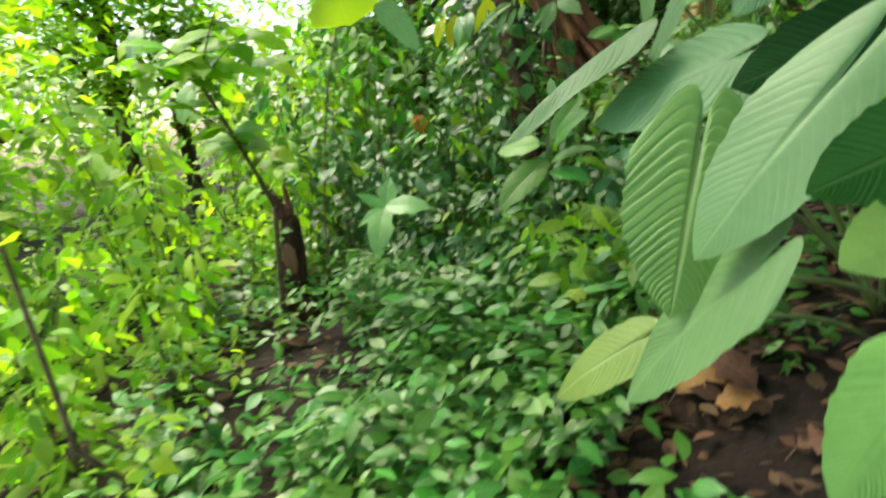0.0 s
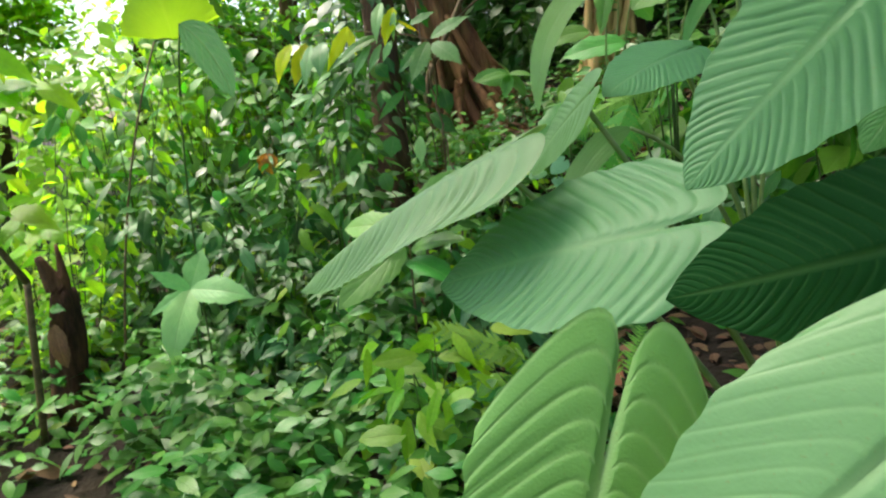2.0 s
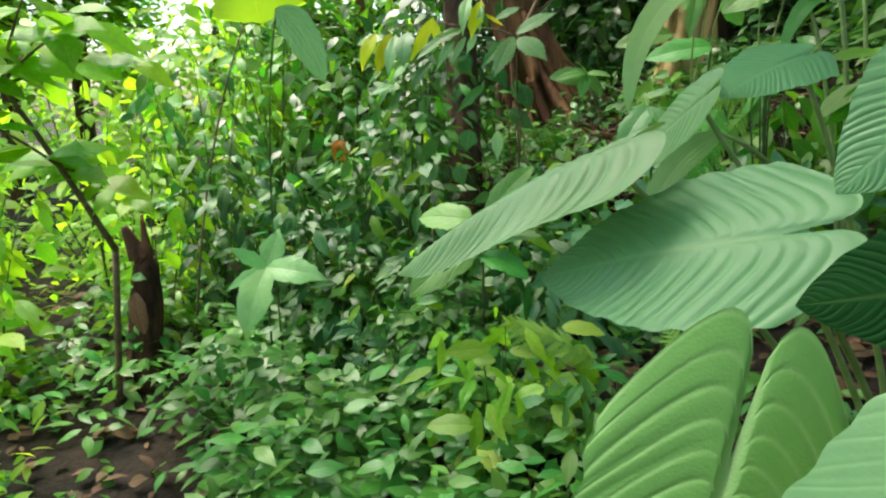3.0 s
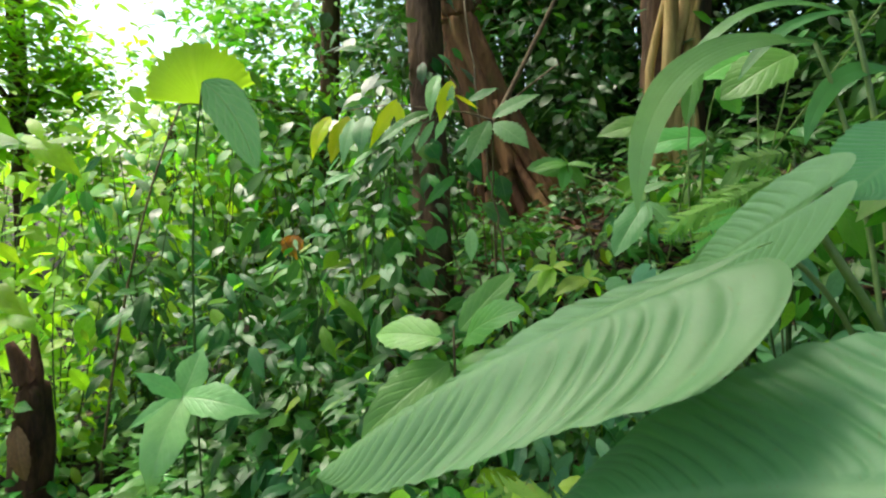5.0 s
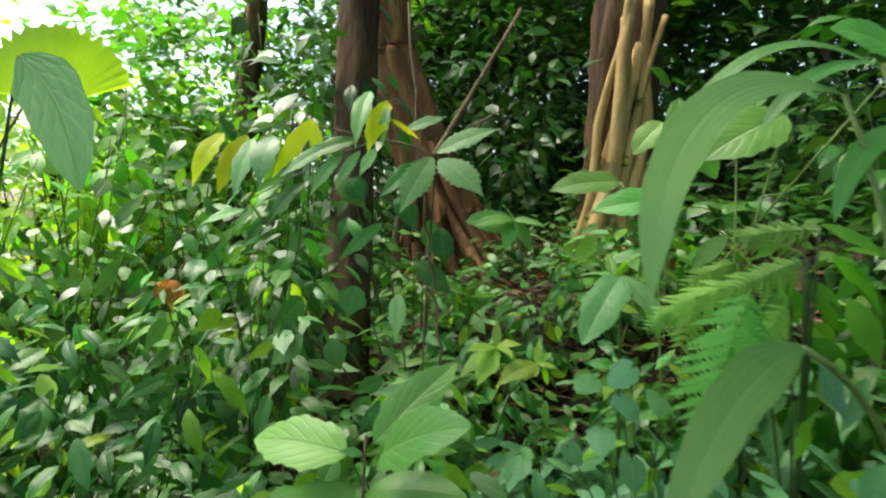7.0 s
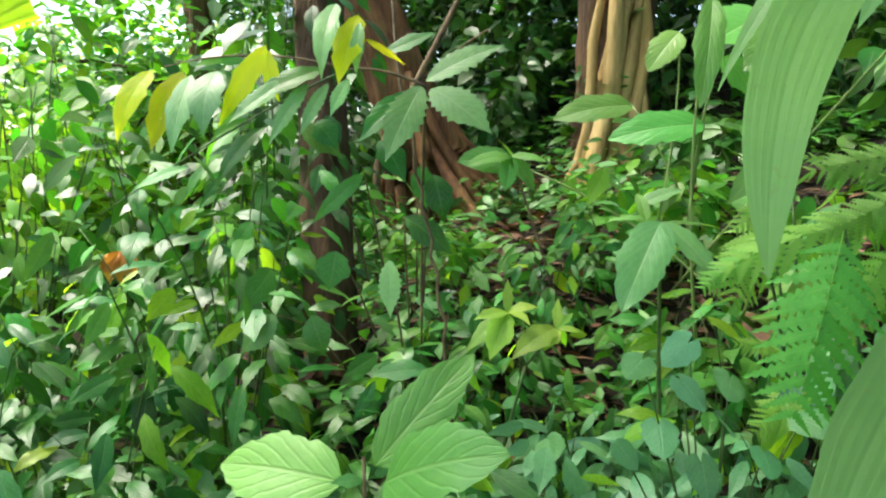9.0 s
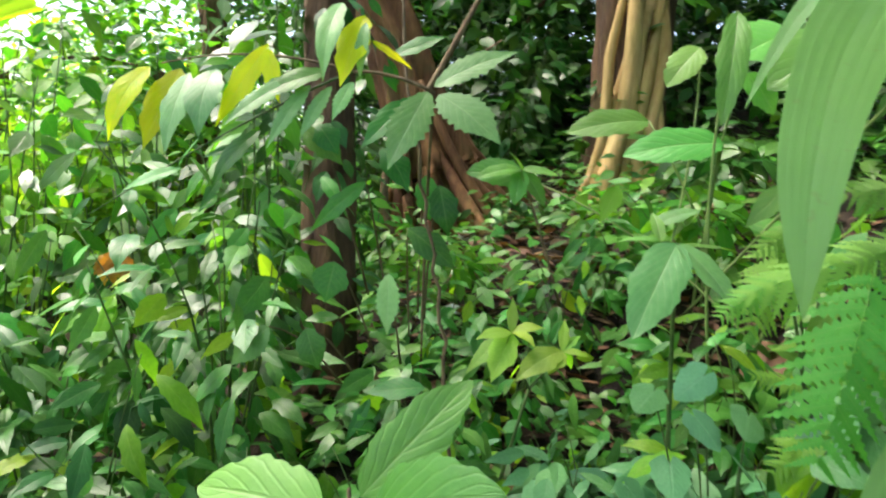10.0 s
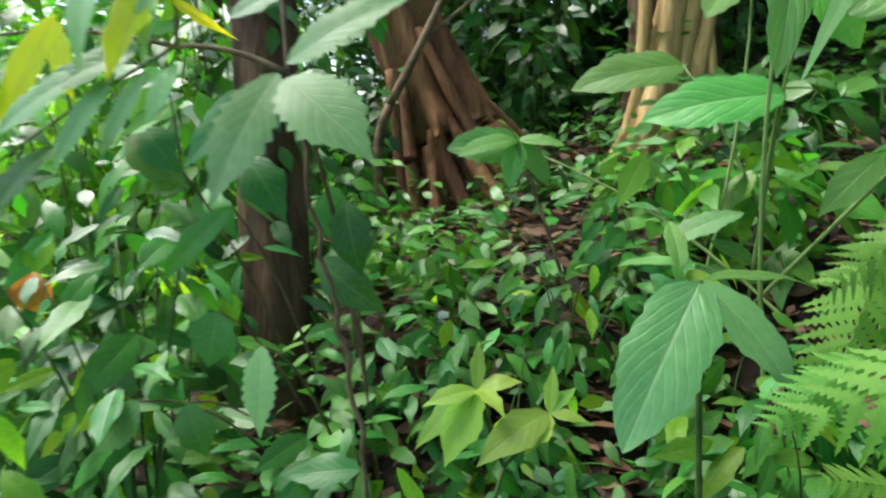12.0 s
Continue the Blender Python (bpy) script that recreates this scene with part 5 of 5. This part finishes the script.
def stump_and_sapling():
    b = root_of(-0.93, 3.38)
    s = thing("broken_stump", b, "broken reddish brown rotten tree stump", "stump")
    o = b
    part("wood", trunk_mesh("wood", [Vector((0, 0, 0)), Vector((0.0, 0, 0.16)), Vector((0.03, 0, 0.40)), Vector((0.05, -0.02, 0.54)), Vector((-0.01, -0.03, 0.70))], [0.10, 0.065, 0.06, 0.045, 0.012], sides=16, ridges=5, ridge=0.18, rough=0.12, seed=6, steps=30), M_STUMP, s)
    part("splinter", trunk_mesh("splinter", [Vector((0.05, -0.02, 0.45)), Vector((0.065, -0.02, 0.60)), Vector((0.055, -0.01, 0.74))], [0.03, 0.022, 0.006], sides=8, ridges=3, seed=3, steps=10), M_STUMP, s)
    for i in range(9):
        rnd = random.Random(60 + i)
        q = Vector((0.02 * rnd.uniform(-1, 1), -0.06, 0.1 + 0.05 * i))
        part("leaf", SETS["mid"][i % 6], None, s, m=leaf_matrix(q, q + Vector((rnd.uniform(-0.08, 0.08), -0.03, rnd.uniform(-0.08, 0.02))), (0, -0.8, 0.6), 1.3))
    r = root_of(-0.98, 3.2)
    p = thing("branched_sapling", r, "sapling with a dark forked stem and bright leaves", "sapling")
    low, mid, top = Vector((-0.86, 3.07, 1.04)), Vector((-0.88, 2.83, 1.35)), Vector((-0.94, 2.68, 1.6))
    stalk(p, bow(r, (r + low) / 2, low, 5), 0.014, 0.012, M_TWIG)
    stalk(p, bow(low, mid, top, 10), 0.012, 0.007, M_TWIG)
    ends = ((-0.99, 3.24, 1.87), (-0.97, 2.94, 1.38), (-0.77, 3.29, 1.7), (-0.79, 3.1, 1.22), (-1.02, 2.61, 1.75), (-0.72, 2.72, 1.77), (-1.01, 2.51, 1.55), (-1.07, 2.38, 1.67), (-0.81, 2.64, 1.85))
    rnd = random.Random(77)
    for i, e in enumerate(ends):
        e = Vector(e)
        start = top if i not in (1, 3, 6) else mid
        path = bow(start, (start + e) / 2 + Vector((0, 0, 0.04)), e, 7)
        stalk(p, path, 0.005, 0.002, M_TWIG, "twig")
        for k in range(15):
            q = path[rnd.randint(1, 7)]
            a = rnd.uniform(0, 6.28)
            d = Vector((math.cos(a), math.sin(a) * 0.7, rnd.uniform(-0.7, 0.2))).normalized()
            part("leaf", SETS["bright"][k % 6], None, p, m=leaf_matrix(q - p.location, q - p.location + d * rnd.uniform(0.10, 0.19), (rnd.uniform(-0.4, 0.4), -0.6, 0.9), 1.35))
    # Leaves that mirror the sky: the reflection is put into their pale colour.
    for a, e in (((-1.24, 2.96, 1.90), (-1.29, 2.90, 1.76)), ((-1.20, 2.98, 1.81), (-1.06, 2.92, 1.79)), ((-1.02, 2.80, 1.62), (-1.07, 2.74, 1.46))):
        stalk(p, bow(top, (top + Vector(a)) / 2 + Vector((0, 0, 0.04)), a, 6), 0.003, 0.002, M_TWIG, "twig")
        lay(p, a, e, (-0.1, -0.6, 0.8), OVAL[1], M_PALE, 1.1, "glossy leaf with sky sheen put into its pale colour")
    lay(s, b + Vector((0.02, -0.075, 0.44)), b + Vector((0.05, -0.10, 0.27)), (-0.1, -0.9, 0.3), OVAL[0], M_DEAD, 0.8, "dry brownish leaf")



stump_and_sapling()


def left_sapling():
    r = root_of(-1.1, 1.95)
    p = thing("leaning_sapling", r, "leaning sapling with a thin dark stem", "sapling")
    path = bow((-1.14, 1.64, 0.6), (-1.2, 1.7, 0.88), (-1.26, 1.76, 1.19), 8)
    stalk(p, bow(r, (r + path[0]) / 2, path[0], 4), 0.010, 0.010, M_TWIG)
    stalk(p, path + [path[-1] + Vector((-0.1, 0.05, 0.25)), path[-1] + Vector((-0.15, 0.1, 0.6))], 0.010, 0.006, M_TWIG)
    rnd = random.Random(13)
    for k in range(26):
        q = path[-1] + Vector((-0.12 + rnd.uniform(-0.25, 0.25), rnd.uniform(-0.1, 0.3), rnd.uniform(-0.1, 0.65)))
        a = rnd.uniform(0, 6.28)
        d = Vector((math.cos(a), math.sin(a), rnd.uniform(-0.6, 0.2))).normalized()
        lay(p, q, q + d * rnd.uniform(0.09, 0.15), (rnd.uniform(-0.4, 0.4), -0.5, 0.9), SETS["bright"][k % 6], None, 1.3)


left_sapling()


def young_herbs():
    """Light green broad-leaved seedlings at the foot of the bank."""
    rnd = random.Random(91)
    for i, (x, y, z) in enumerate(((0.443, 2.5, 0.83), (0.56, 2.38, 0.80), (0.36, 2.32, 0.72), (0.62, 2.6, 0.86), (0.30, 2.6, 0.72))):
        r = root_of(x + rnd.uniform(-0.03, 0.03), y + 0.04)
        p = thing("young_herb", r, "fresh light green seedling with broad thin leaves", "plant", "young herbs")
        top = Vector((x, y, z))
        stalk(p, bow(r, (r + top) / 2 + Vector((0.02, 0, 0)), top, 6), 0.004, 0.002)
        for k in range(7):
            a = k * 2.4 + rnd.uniform(-0.3, 0.3)
            q = top - Vector((0, 0, 0.035 * k))
            d = Vector((math.cos(a), math.sin(a) * 0.8 - 0.2, rnd.uniform(-0.6, 0.1))).normalized()
            lay(p, q + d * 0.02, q + d * rnd.uniform(0.11, 0.16), (rnd.uniform(-0.3, 0.3), -0.5, 0.9), OVAL[k % 3], M_FRESH if k < 4 else M_BROAD, 0.95)


young_herbs()

# ---- small things ----


def withered_leaf():
    at = Vector((-0.160, 4.34, 1.325))
    p = thing("withered_leaf", at, "curled orange-brown dead leaf caught on a twig", "leaf")
    for i, (dx, dz, w) in enumerate(((-0.03, -0.075, 0.8), (0.015, -0.085, 0.7), (-0.055, -0.045, 0.6), (0.035, -0.05, 0.6))):
        part("lobe", leaf_mesh("lobe", width=0.3, shape="ovate", nu=3, nv=8, fold=0.9, arch=0.2, wave=0.2, seed=90 + i), M_ORANGE, p,
             m=leaf_matrix(Vector((0, -0.01 * i, 0.02)), Vector((dx * 1.2, -0.02, dz * 1.2)), (-0.2 + 0.2 * i, -0.9, 0.3), w * 1.3))
    stalk(p, [at + Vector((0, 0, 0.02)), at + Vector((0.02, 0.03, 0.06)), at + Vector((0.03, 0.08, 0.09))], 0.002, 0.0015, M_TWIG)


withered_leaf()


def fallen_leaf(at, way, size, label, mat=None):
    x, y = at
    q = Vector((x, y, ground_z(x, y) + 0.05))
    p = thing("fallen_leaf", q, label, "leaf", "large fallen leaves")
    part("blade", leaf_mesh("blade", width=0.3, shape="ovate", nu=4, nv=12, fold=0.6, arch=0.18, wave=0.2, seed=int(x * 100)), mat or M_DEAD, p, m=leaf_matrix((0, 0, 0), Vector(way) * size, (0, -0.4, 1), 1.2))
    stalk(p, [q, q - Vector(way) * size * 0.3 + Vector((0, 0, -0.03))], 0.002, 0.0015, M_TWIG)


fallen_leaf((-0.42, 3.1), (0.7, 0.3, 0.5), 0.17, "large curled brown leaf among the herbs")
fallen_leaf((0.53, 1.72), (0.8, 0.35, 0.25), 0.21, "large curled rust-brown leaf on the bank", M_RUST)
fallen_leaf((0.60, 1.62), (0.75, -0.3, 0.1), 0.15, "large curled rust-brown leaf on the bank", M_RUST)
fallen_leaf((0.90, 2.45), (0.6, 0.2, 0.5), 0.20, "large curled rust-brown leaf on the bank", M_RUST)
fallen_leaf((0.70, 1.40), (0.9, -0.1, 0.1), 0.10, "pale dry fallen leaf on the bank")
fallen_leaf((1.60, 3.60), (0.9, -0.3, 0.2), 0.22, "large curled dry brown leaf on the bank")
fallen_leaf((0.7, 1.6), (-0.6, 0.6, 0.4), 0.18, "large dry brown leaf on the bank")
fallen_leaf((1.2, 3.05), (0.8, 0.1, 0.3), 0.18, "large dry brown leaf on the bank")
fallen_leaf((1.35, 3.1), (0.8, -0.2, 0.25), 0.16, "large dry brown leaf on the bank")
fallen_leaf((0.85, 2.55), (0.5, 0.6, 0.2), 0.15, "large dry brown leaf on the bank")


def scrap(at, size, seed, label):
    rnd = random.Random(seed)
    n = 7
    verts = [(size * (i / n - 0.5) * 1.7, size * (j / n - 0.5), size * 0.35 * noise.noise(Vector((i * 0.6 + seed, j * 0.6, 0))) + size * 0.3 * math.sin(i * 0.5)) for j in range(n + 1) for i in range(n + 1)]
    faces = [(j * (n + 1) + i, j * (n + 1) + i + 1, (j + 1) * (n + 1) + i + 1, (j + 1) * (n + 1) + i) for j in range(n) for i in range(n)]
    me = mesh_of("plastic_scrap", verts, faces)
    ob = part("plastic_scrap", me, M_PLASTIC)
    x, y = at
    ob.matrix_world = pose(x, y, ground_z(x, y) + size * 0.45, rnd.uniform(30, 70), rnd.uniform(-20, 20), rnd.uniform(-40, 40))
    tagged(ob, label, "litter", "plastic scraps")


scrap((0.95, 4.25), 0.05, 1, "crumpled white plastic scrap on the forest floor")
scrap((1.25, 5.2), 0.05, 2, "crumpled white plastic scrap by the roots")
scrap((1.38, 5.2), 0.045, 3, "crumpled white plastic scrap by the roots")
scrap((1.05, 5.25), 0.05, 4, "crumpled white plastic scrap by the roots")
